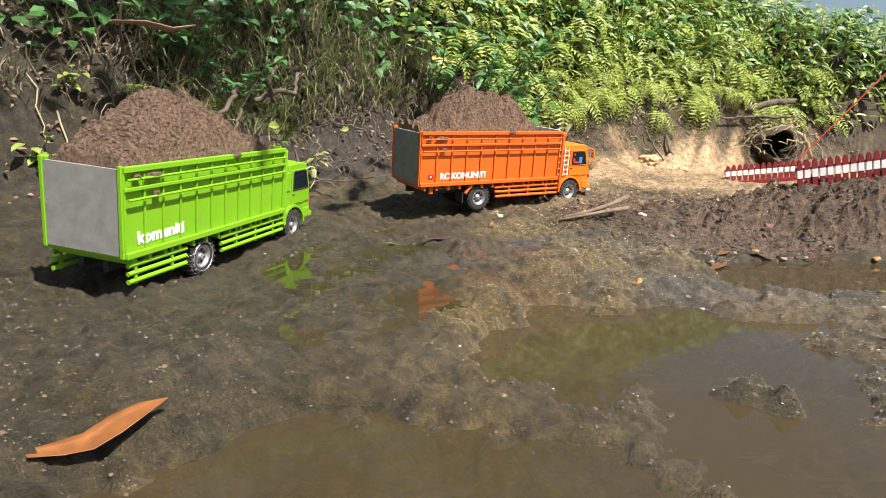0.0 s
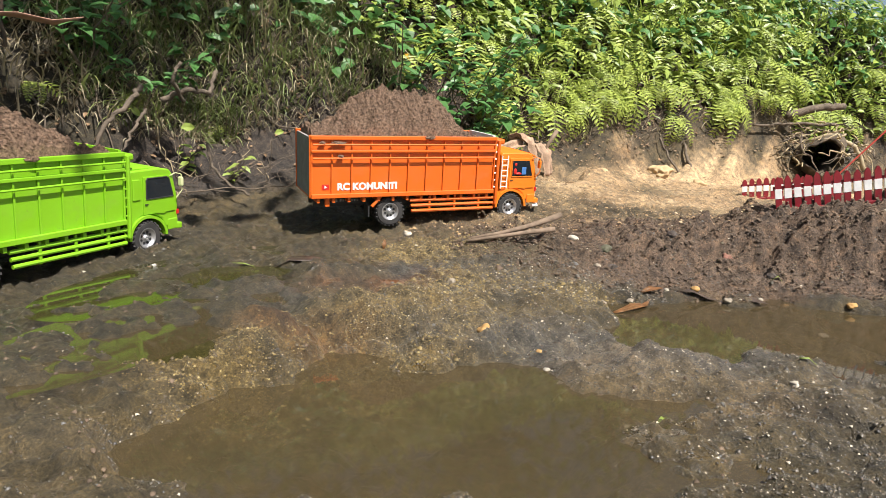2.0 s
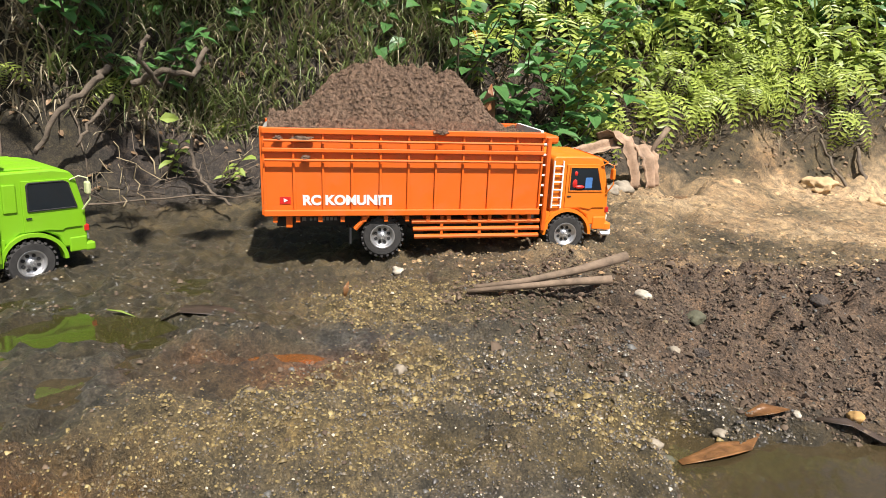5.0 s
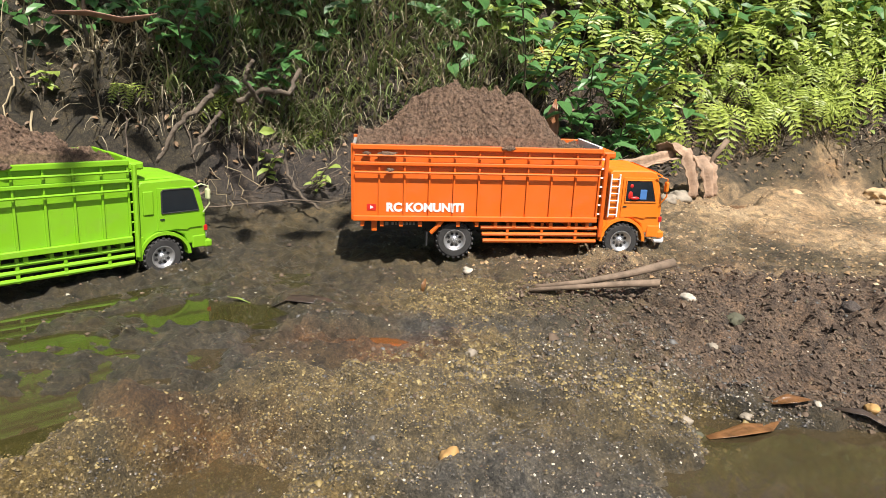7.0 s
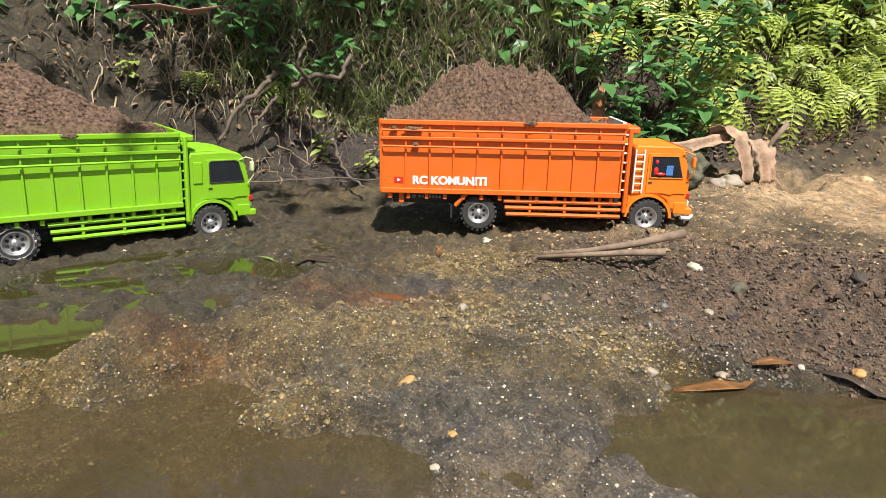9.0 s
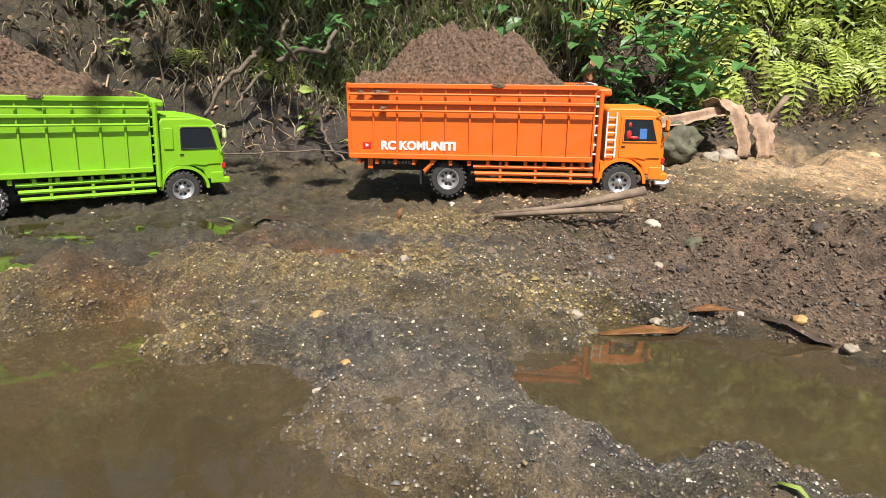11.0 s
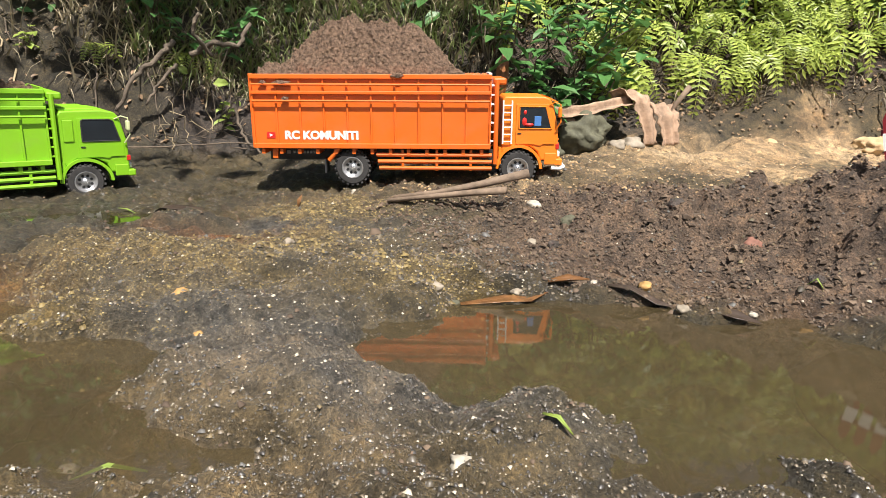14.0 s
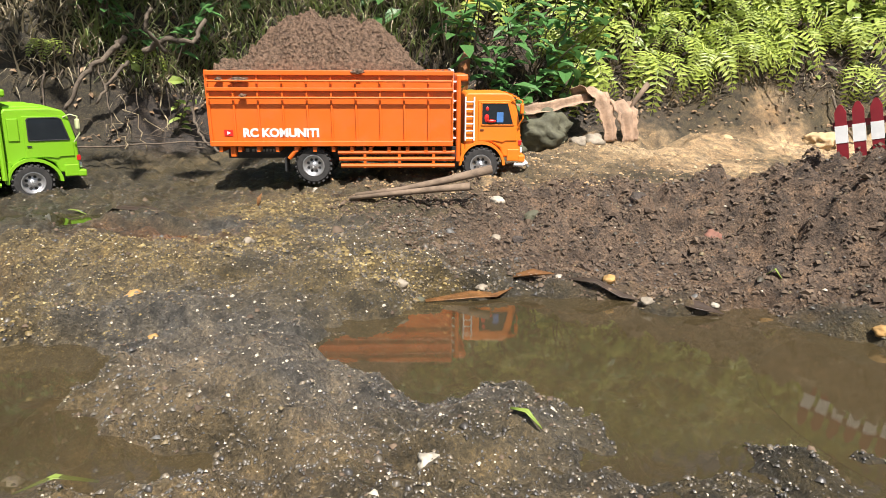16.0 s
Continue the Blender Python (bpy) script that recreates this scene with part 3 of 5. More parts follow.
def cab_profile(style):
    if style == "orange":
        return [(0.352, 0.078), (0.352, 0.200), (0.358, 0.2065), (0.444, 0.2065), (0.455, 0.201), (0.461, 0.190), (0.474, 0.134), (0.476, 0.060), (0.438, 0.060), (0.432, 0.080), (0.414, 0.093), (0.378, 0.093), (0.358, 0.078)]
    return [(0.345, 0.078), (0.345, 0.197), (0.352, 0.206), (0.430, 0.208), (0.453, 0.203), (0.462, 0.190), (0.474, 0.130), (0.475, 0.060), (0.440, 0.060), (0.433, 0.082), (0.414, 0.095), (0.378, 0.095), (0.358, 0.080)]


def stretch_nose(root, factor):
    """Draw out all of the cab that lies ahead of the front axle."""
    for ob in root.children_recursive:
        if ob.type == "MESH" and (ob.name.split(".")[0] in ("cab", "bumper", "bumper_guard") or (ob.parent and ob.parent.name.split(".")[0] in ("cab", "mirror"))):
            for v in ob.data.vertices:
                if v.co.x > WB:
                    v.co.x = WB + (v.co.x - WB) * factor


def truck(style, label, m):
    body, cabmat = (ORANGE, ORANGE_SUNLIT) if style == "orange" else (GREEN, GREEN)
    root = tagged(new(style + "_truck"), label, "model truck", "loaded model trucks in the mud")
    root.matrix_world = m
    rng = random.Random(5)
    # chassis
    chassis = part("chassis", box(boxed(BED0 + 0.02, 0.46, -0.034, -0.022, 0.052, 0.078), BED0 + 0.02, 0.46, 0.022, 0.034, 0.052, 0.078), BLACK, root)
    part("fuel_tank", boxed(0.12, 0.24, -0.06, -0.036, 0.045, 0.075, bevel=0.006), BLACK, chassis)
    part("gearbox", boxed(0.06, 0.36, -0.02, 0.02, 0.04, 0.07, bevel=0.006), BLACK, chassis)
    for x in (0.0, WB):
        part("axle", rodded((x, -0.06, 0.041), (x, 0.06, 0.041), 0.007), BLACK, chassis)
        part("spring", boxed(x - 0.05, x + 0.05, -0.034, -0.024, 0.044, 0.05), BLACK, chassis)
    # bed
    bed = part("bed", boxed(BED0, BED1, -HALF + 0.004, HALF - 0.004, BEDZ0 - 0.006, BEDZ0 + 0.006), body, root)
    bays = 10 if style == "orange" else 11
    for out in (-1, 1):
        side_panel(bed, BED0, BED1, out * HALF, out, BEDZ0 - 0.004, BEDZ1, body, bays)
    for x, f, w in ((BED0 + 0.075, 0.87, 0.03), (BED0 + 0.03, 0.87, 0.012), (BED0 + 0.08, 0.65, 0.012), (0.11, 0.98, 0.02)):
        clump = bmesh.new()
        bmesh.ops.create_icosphere(clump, subdivisions=3, radius=1)
        for v in clump.verts:
            v.co *= 1 + 0.5 * noise.noise(v.co * 2.2 + Vector((x * 40, f, 0))) + 0.25 * noise.noise(v.co * 6)
            v.co = Vector((x + v.co.x * w * 0.7, -HALF - 0.007 + v.co.y * 0.006, BEDZ0 + f * (BEDZ1 - BEDZ0) + 0.002 + v.co.z * 0.0055))
        part("mud_splash", clump, LOAD, bed, "dried mud stuck on the rods")
    part("tailboard", boxed(BED0 - 0.002, BED0 + 0.005, -HALF + 0.007, HALF - 0.007, BEDZ0, BEDZ1 - 0.004), GREY, bed, "bare grey tailboard")
    for y in (-HALF + 0.002, HALF - 0.002):
        part("corner_post", boxed(BED0 - 0.004, BED0 + 0.004, y - 0.004, y + 0.004, BEDZ0 - 0.004, BEDZ1 + 0.002, bevel=0.001), body, bed)
    part("headboard", boxed(BED1 - 0.006, BED1 + 0.001, -HALF + 0.007, HALF - 0.007, BEDZ0, BEDZ1 + 0.004), WHITE if style == "orange" else body, bed, "white painted headboard" if style == "orange" else "")
    for k in range(13):
        x = BED0 + 0.02 + (BED1 - BED0 - 0.04) * k / 12
        part("cross_bearer", boxed(x - 0.004, x + 0.004, -HALF - 0.003, HALF + 0.003, BEDZ0 - 0.018, BEDZ0 - 0.007), body, bed)
    # frame in front of the bed, with the beam over the cab
    for y in (-HALF, HALF):
        o = 1 if y > 0 else -1
        part("front_post", rodded((BED1 + 0.012, y, 0.052), (BED1 + 0.012, y, BEDZ1 - 0.01), 0.0055), body, bed)
        for k in range(7):
            z = 0.105 + 0.021 * k
            part("peg", rodded((BED1 - 0.002, y - o * 0.001, z), (BED1 + 0.01, y - o * 0.001, z), 0.0022, sides=6), WHITE if style == "orange" else body, bed)
    part("cab_beam", boxed(BED1 + 0.004, BED1 + 0.034, -HALF + 0.004, HALF - 0.004, BEDZ1 - 0.022, BEDZ1 - 0.006, bevel=0.004), body, bed)
    # side guards
    for out in (-1, 1):
        y = out * (HALF - 0.002)
        guard = tagged(new("side_guard"), "three painted tubes along the skirt")
        guard.parent = root
        for k in range(3):
            z = 0.041 + 0.0155 * k
            part("guard_tube", rodded((0.058 + 0.003 * (2 - k), y, z), (BED1 + 0.004, y, z), 0.0048), body, guard)
        for x in (0.12, 0.2, 0.28):
            part("guard_bracket", boxed(x - 0.003, x + 0.003, y - 0.003, y + 0.001 , 0.036, BEDZ0 - 0.008), body, guard)
        if style == "green":
            rear_guard = tagged(new("rear_guard"), "three short tubes behind the wheel")
            rear_guard.parent = root
            for k in range(3):
                z = 0.041 + 0.0155 * k
                part("guard_tube", rodded((BED0 + 0.01, y, z), (-0.056, y, z), 0.0048), body, rear_guard)
            for x in (-0.2, -0.1):
                part("guard_bracket", boxed(x - 0.003, x + 0.003, y - 0.003, y + 0.001, 0.036, BEDZ0 - 0.008), body, rear_guard)
        else:
            part("fender_stay", rodded((-0.055, y, 0.058), (-0.03, y, BEDZ0 - 0.006), 0.005), body, root)
            part("mud_flap", boxed(-0.066, -0.062, *sorted((y, y - out * 0.04)), 0.028, 0.06), BLACK, root)
            part("hanging_post", boxed(BED0 + 0.04, BED0 + 0.052, *sorted((y, y - out * 0.012)), 0.062, BEDZ0 - 0.006, bevel=0.001), body, root)
    part("plate_board", boxed(BED0 + 0.06, BED0 + 0.15, -HALF + 0.02, -HALF + 0.024, 0.066, 0.084), BLACK, root, "small dark board with faded bars")
    bars = boxed(BED0 + 0.07, BED0 + 0.078, -HALF + 0.0185, -HALF + 0.0198, 0.071, 0.079)
    for k in range(7):
        x = BED0 + 0.085 + k * 0.008
        box(bars, x, x + 0.005, -HALF + 0.0185, -HALF + 0.0198, 0.072, 0.078)
    part("plate_marks", bars, GREY, root)
    # cab
    cab = part("cab", prism(cab_profile(style), -0.08, 0.08, bevel=0.0035), cabmat, root, "orange cab, coloured lighter as if sunlit, with a driver doll" if style == "orange" else "lime cab with dark windows")
    for out in (-1, 1):
        y = out * 0.0802
        door_pts = [(0.384, 0.098), (0.384, 0.190), (0.451, 0.190), (0.466, 0.130), (0.467, 0.098), (0.442, 0.098), (0.438, 0.094), (0.42, 0.098)]
        part("door", prism(door_pts, *sorted((y, y + out * 0.0022)), bevel=0.0007), cabmat, cab)
        win = [(0.391, 0.134), (0.391, 0.184), (0.446, 0.184), (0.459, 0.134)] if style == "orange" else [(0.392, 0.136), (0.392, 0.182), (0.395, 0.186), (0.443, 0.186), (0.449, 0.182), (0.460, 0.136)]
        part("door_window", prism(win, *sorted((y + out * 0.0018, y + out * 0.0032))), GLASS, cab, "dark side window")
        wf = bmesh.new()
        for a, b in zip(win, win[1:] + win[:1]):
            rod(wf, (a[0], y + out * 0.003, a[1]), (b[0], y + out * 0.003, b[1]), 0.0014, sides=6)
        part("window_frame", wf, BLACK if style == "green" else cabmat, cab)
        part("door_handle", boxed(0.388, 0.396, *sorted((y + out * 0.002, y + out * 0.004)), 0.122, 0.1245), BLACK, cab)
        arch = [(WB + 0.052 * math.cos(a), 0.041 + 0.056 * math.sin(a)) for a in [math.pi * k / 14 for k in range(15)]]
        inner = [(WB + 0.046 * math.cos(a), 0.041 + 0.049 * math.sin(a)) for a in [math.pi * k / 14 for k in range(15)]]
        part("wheel_arch", prism(arch + inner[::-1], *sorted((y - out * 0.012, y + out * 0.006))), cabmat, cab)
        part("step", boxed(0.345, 0.352, *sorted((y - out * 0.02, y + out * 0.002)), 0.05, 0.09), cabmat, cab)
        part("corner_panel", boxed(0.447, 0.473, *sorted((y - out * 0.004, y + out * 0.0015)), 0.05, 0.078, bevel=0.002), cabmat, cab)
        # mirror on a bent arm
        arm = tube([(0.452, y, 0.186), (0.464, y + out * 0.006, 0.194), (0.475, y + out * 0.012, 0.190), (0.477, y + out * 0.012, 0.15), (0.468, y + out * 0.004, 0.130)], 0.0015)
        mir = part("mirror", arm, cabmat if style == "orange" else CREAM, cab)
        part("mirror_head", boxed(0.471, 0.478, y + out * 0.004, y + out * 0.018, 0.160, 0.184, bevel=0.003) if out > 0 else boxed(0.471, 0.478, y + out * 0.018, y + out * 0.004, 0.160, 0.184, bevel=0.003), cabmat if style == "orange" else CREAM, mir)
        part("turn_light", boxed(0.470, 0.4775, *sorted((y - out * 0.016, y + out * 0.001)), 0.087, 0.099, bevel=0.001), RED, cab, "red corner light")
    part("windscreen", prism([(0.4595, 0.1895), (0.4625, 0.1905), (0.4755, 0.138), (0.4725, 0.137)], -0.07, 0.07), GLASS, cab, "sloping dark windscreen")
    part("grille", boxed(0.474, 0.4785, -0.055, 0.055, 0.082, 0.112, bevel=0.001), BLACK, cab)
    for k in range(3):
        part("grille_bar", boxed(0.478, 0.4805, -0.052, 0.052, 0.087 + 0.009 * k, 0.09 + 0.009 * k), cabmat, cab)
    for y in (-0.062, 0.062):
        part("headlight", boxed(0.474, 0.481, y - 0.009, y + 0.009, 0.068, 0.08, bevel=0.002), WHITE, cab, "clear headlight")
    part("bumper", boxed(0.470, 0.486, -0.082, 0.082, 0.048, 0.064, bevel=0.003), cabmat, root)
    if style == "orange":
        part("bumper_guard", tube([(0.462, -0.088, 0.043), (0.480, -0.086, 0.042), (0.492, -0.06, 0.042), (0.494, 0, 0.042), (0.492, 0.06, 0.042), (0.480, 0.086, 0.042), (0.462, 0.088, 0.043)], 0.0042), WHITE, root, "white bumper tube")
        part("sun_visor", prism([(0.453, 0.201), (0.453, 0.205), (0.472, 0.195), (0.471, 0.192)], -0.072, 0.072), cabmat, cab)
        part("seat", boxed(0.420, 0.440, -0.0838, -0.079, 0.137, 0.166, bevel=0.004), plain("blue_cloth", (0.05, 0.16, 0.4), 0.8), cab, "blue seat back behind the window")
        ladder = tagged(new("ladder"), "white ladder on the cab's side")
        ladder.parent = root
        for x in (0.3535, 0.3735):
            part("ladder_rail", rodded((x, -0.0855, 0.099), (x, -0.0855, 0.198), 0.0019), WHITE, ladder)
        for k in range(6):
            z = 0.104 + 0.0165 * k
            part("rung", rodded((0.3535, -0.0855, z), (0.3735, -0.0855, z), 0.0015), WHITE, ladder)
        part("lettering_mark", boxed(BED0 + 0.030, BED0 + 0.050, -HALF - 0.0012, -HALF + 0.001, BEDZ0 + 0.018, BEDZ0 + 0.032), RED, bed, "small red sticker with a white arrowhead")
        part("arrowhead", prism([(BED0 + 0.037, BEDZ0 + 0.021), (BED0 + 0.037, BEDZ0 + 0.029), (BED0 + 0.045, BEDZ0 + 0.025)], -HALF - 0.0018, -HALF - 0.001), WHITE, bed)
        letters("RC KOMUNITI", 0.026, (BED0 + 0.072, -HALF - 0.0008, BEDZ0 + 0.0165), bed, WHITE, "white capital letters", 0.172, bays)
    else:
        letters("komuniti", 0.032, (-0.195, -HALF - 0.0008, BEDZ0 + 0.018), bed, WHITE, "white lettering", 0.13, bays)
        part("sleeper_panel", boxed(0.354, 0.376, -0.0825, -0.079, 0.135, 0.186, bevel=0.0022), cabmat, cab)
        part("roof_rim", boxed(0.35, 0.42, -0.070, 0.070, 0.205, 0.2115, bevel=0.003), cabmat, cab)
    # wheels: single in front, twin behind
    for x, twin in ((0.0, True), (WB, False)):
        for out in (-1, 1):
            wheel_mesh(root, x, out * 0.071, out, CHROME, chained=(style == "green" and twin))
            if twin:
                wheel_mesh(root, x, out * 0.038, out, CHROME)
    stretch_nose(root, 1.1 if style == "orange" else 1.2)
    return root


def truck_pose(x, y, z, yaw, pitch):
    """From the middle of the right rear hub to the truck's origin."""
    turn = pose(0, 0, 0, 0, -pitch, yaw)
    hub = turn @ Vector((0, -HALF, 0.041))
    return Matrix.Translation(Vector((x, y, z)) - hub) @ turn


ORANGE_AT = truck_pose(-0.826, 1.872, 0.061, 59.4, 2.0)
GREEN_AT = truck_pose(-1.045, 0.937, 0.010, 101.8, -0.8)
truck("orange", "orange model truck with ribbed bed, amber cab and white lettering", ORANGE_AT)
truck("green", "lime green model truck with ribbed bed and chained rear wheels", GREEN_AT)


def driver_doll(at):
    bm = bmesh.new()
    for c, r in (((0.403, -0.078, 0.150), (0.009, 0.007, 0.016)), ((0.404, -0.079, 0.171), (0.006, 0.006, 0.008)), ((0.414, -0.084, 0.143), (0.011, 0.004, 0.004))):
        bmesh.ops.create_uvsphere(bm, u_segments=12, v_segments=8, radius=1, matrix=Matrix.Translation(c) @ Matrix.Diagonal((*r, 1)))
    ob = part("driver_doll", bm, RED, None, "", True)
    ob.matrix_world = at
    tagged(ob, "small red doll at the orange truck's window", "doll")


driver_doll(ORANGE_AT)


def heap(at, rise, outline, seed, label):
    v, f = soil_heap(BED1 - BED0 - 0.014, 2 * HALF - 0.014, rise, outline, seed)
    ob = from_lists("soil_mound", v, f, LOAD)
    ob.matrix_world = at @ Matrix.Translation((BED0 + 0.006, 0, BEDZ1 - 0.005))
    return tagged(ob, label, "soil")


heap(ORANGE_AT, 0.128, [(0, 0.12), (0.1, 0.2), (0.2, 0.55), (0.32, 0.93), (0.42, 1.0), (0.58, 0.98), (0.68, 0.85), (0.8, 0.42), (0.87, 0.06), (1, -0.15)], 3, "heap of loose reddish brown soil in the orange bed")
heap(GREEN_AT, 0.135, [(0, 0.2), (0.2, 0.8), (0.35, 1.0), (0.48, 0.98), (0.62, 0.72), (0.78, 0.35), (0.9, 0.08), (1, -0.05)], 9, "tall heap of loose red-brown soil in the lime bed")


# ---- picket fences ----
def fence(start, end, count, label):
    a, b = Vector(start), Vector(end)
    d = b - a
    root = tagged(new("picket_fence"), label, "fence", "red and white miniature fences")
    root.matrix_world = Matrix.Translation(a) @ pose(0, 0, 0, 0, -math.degrees(math.atan2(d.z, d.xy.length)), math.degrees(math.atan2(d.y, d.x)))
    length = d.length
    pitch = length / count
    w = pitch * 0.66
    part("bottom_rail", boxed(-0.005, length + 0.005, -0.008, 0.008, -0.012, 0.008, bevel=0.0015), FENCE_RED, root)
    part("top_rail", boxed(0, length, 0.0035, 0.008, 0.058, 0.068), FENCE_RED, root)
    rng = random.Random(count)
    for k in range(count):
        x = (k + 0.17) * pitch
        t = 0.003
        z1 = 0.094 + rng.uniform(-0.003, 0.003)
        p = part("picket", prism([(x, 0.004), (x, z1 - 0.012), (x + w * 0.3, z1 - 0.002), (x + w * 0.5, z1), (x + w * 0.7, z1 - 0.002), (x + w, z1 - 0.012), (x + w, 0.004)], -t, t), FENCE_RED, root)
        part("white_band", boxed(x - 0.0006, x + w + 0.0006, -t - 0.0007, t + 0.0005, 0.036, 0.062), WHITE, p, "white painted band")
    return root


fence((0.080, 2.365, 0.172), (0.433, 2.496, 0.266), 17, "small dark red picket fence with a white band on the berm")
fence((-0.209, 3.599, 0.025), (0.162, 3.785, 0.096), 14, "small dark red picket fence with a white band by the road")
part("red_pole", rodded((0.045, 4.09, 0.05), (0.56, 4.22, 0.86), 0.004), plain("faded_red_pole", (0.5, 0.07, 0.05), 0.6), None)
tagged(bpy.data.objects["red_pole"], "thin faded red pole leaning over the fence", "pole")


# ---- stones, sticks, dead leaves ----
def stone(x, y, size, colour, seed, label, flat=0.7, sink=0.42):
    rng = random.Random(seed)
    bm = bmesh.new()
    bmesh.ops.create_icosphere(bm, subdivisions=3, radius=1)
    off = Vector((rng.uniform(0, 50), rng.uniform(0, 50), rng.uniform(0, 50)))
    if size > 0.04:
        bmesh.ops.subdivide_edges(bm, edges=bm.edges, cuts=1, use_grid_fill=True)
    for v in bm.verts:
        n = noise.noise(v.co * 1.1 + off) * 0.45 + noise.noise(v.co * 3 + off) * 0.16 + noise.noise(v.co * 8 + off) * 0.07 + abs(noise.noise(v.co * 2 + off)) * -0.3
        v.co *= 1 + n
        v.co.z *= flat
        v.co *= size
    m, h = STONES[colour], float(height(x, y))
    ob = part("stone", bm, m, None, "", True)
    ob.location = (x, y, h + size * flat * (1 - 2 * sink) * 0.9)
    ob.rotation_euler = (0, 0, rng.uniform(0, 6))
    return tagged(ob, label, "stone", "loose stones in the mud")


STONES = {"pale": STONE, "white": plain("white_quartz", (0.36, 0.32, 0.25), 0.7, vary=0.4, scale=60), "ochre": plain("ochre_stone", (0.36, 0.21, 0.07), 0.8, vary=0.35),
          "grey": plain("mossy_boulder", (0.085, 0.082, 0.05), 0.8, vary=0.4, scale=40, lift=0.6), "dark": plain("wet_dark_stone", (0.075, 0.058, 0.046), 0.6, vary=0.6, scale=90, lift=0.9, fine=0.006), "red": plain("red_stone", (0.2, 0.09, 0.06), 0.8, vary=0.3)}
SPOTS = [(-0.741, 1.846, 0.017, "white"), (-0.228, 1.953, 0.014, "pale"), (-0.122, 1.714, 0.012, "pale"), (-0.114, 1.742, 0.014, "grey"), (-0.099, 1.832, 0.011, "pale"), (-0.246, 2.045, 0.028, "grey"),
         (-0.335, 2.035, 0.018, "white"), (0.256, 1.525, 0.011, "white"), (0.265, 2.006, 0.013, "pale"), (0.075, 1.969, 0.014, "pale"), (0.001, 1.977, 0.013, "ochre"), (0.178, 2.067, 0.014, "ochre"),
         (0.30, 2.08, 0.015, "ochre"), (0.199, 2.453, 0.024, "pale"), (-0.115, 2.16, 0.026, "dark"), (-0.215, 1.405, 0.018, "ochre"), (-0.075, 1.37, 0.009, "white"), (-0.108, 1.408, 0.008, "ochre"),
         (0.088, 1.283, 0.009, "pale"), (0.02, 2.17, 0.022, "red"), (0.13, 2.16, 0.02, "dark"), (-0.2, 1.98, 0.02, "dark"), (-0.42, 1.6, 0.013, "pale"), (-0.05, 1.93, 0.008, "white"), (0.13, 2.03, 0.008, "white")]
for k, (x, y, s, c) in enumerate(SPOTS):
    stone(x, y, s * (0.65 if c in ('dark', 'grey', 'red') else 0.75), c, k, {"pale": "pale rounded pebble", "white": "whitish angular stone", "ochre": "ochre lump of clay stone", "grey": "grey-green rounded boulder", "dark": "dark wet glinting stone", "red": "reddish half-buried stone"}[c] + (" set in the mud" if y < 1.95 else " stuck in the berm"))
stone(-1.02, 2.745, 0.10, "grey", 77, "grey-green mossy boulder under the dried sheath", 0.75, 0.2)
stone(-0.915, 2.875, 0.035, "pale", 78, "pale stone beside the mossy boulder")
stone(-0.91, 2.80, 0.028, "pale", 79, "pale stone beside the mossy boulder")
SAND_ROCK = plain("sandy_rock", (0.46, 0.32, 0.17), 0.9, vary=0.3, scale=14, lift=0.7, fine=0.006)
STONES["sandy"] = SAND_ROCK
for k, (x, y, sz) in enumerate(((-0.80, 3.42, 0.045), (-0.62, 3.72, 0.06), (-0.40, 4.05, 0.05), (-0.68, 3.5, 0.025), (-0.45, 3.82, 0.03), (-0.22, 4.12, 0.03))):
    stone(x, y, sz, "sandy", 200 + k, "pale sandy rock at the foot of the bank", 0.6, 0.5)
stone(-1.0, 2.60, 0.05, "grey", 80, "grey stone among dead leaves")


def stick(points, r0, r1, mat, label, name="stick", category="stick"):
    n = len(points)
    ob = part(name, tube(points, [r0 + (r1 - r0) * k / (n - 1) for k in range(n)], 8), mat, None, "", True)
    return tagged(ob, label, category)


def on(x, y, up=0.0):
    return (x, y, float(height(x, y)) + up)


WOOD = plain("weathered_wood", (0.17, 0.12, 0.08), 0.85, vary=0.35, scale=50, lift=0.5)
stick([(-0.53, 1.84, 0.052), (-0.48, 1.91, 0.066), (-0.43, 1.98, 0.088), (-0.39, 2.06, 0.112)], 0.004, 0.009, WOOD, "weathered split stick lying on the road edge")
stick([(-0.535, 1.83, 0.045), (-0.47, 1.90, 0.062), (-0.42, 1.955, 0.075), (-0.375, 2.0, 0.085)], 0.004, 0.0075, WOOD, "weathered stick lying across another")


def lay(x, y, up=0.002):
    return (x, y, max(float(height(x, y)), WATER_H + WATER_A * x + WATER_B * y) + up)


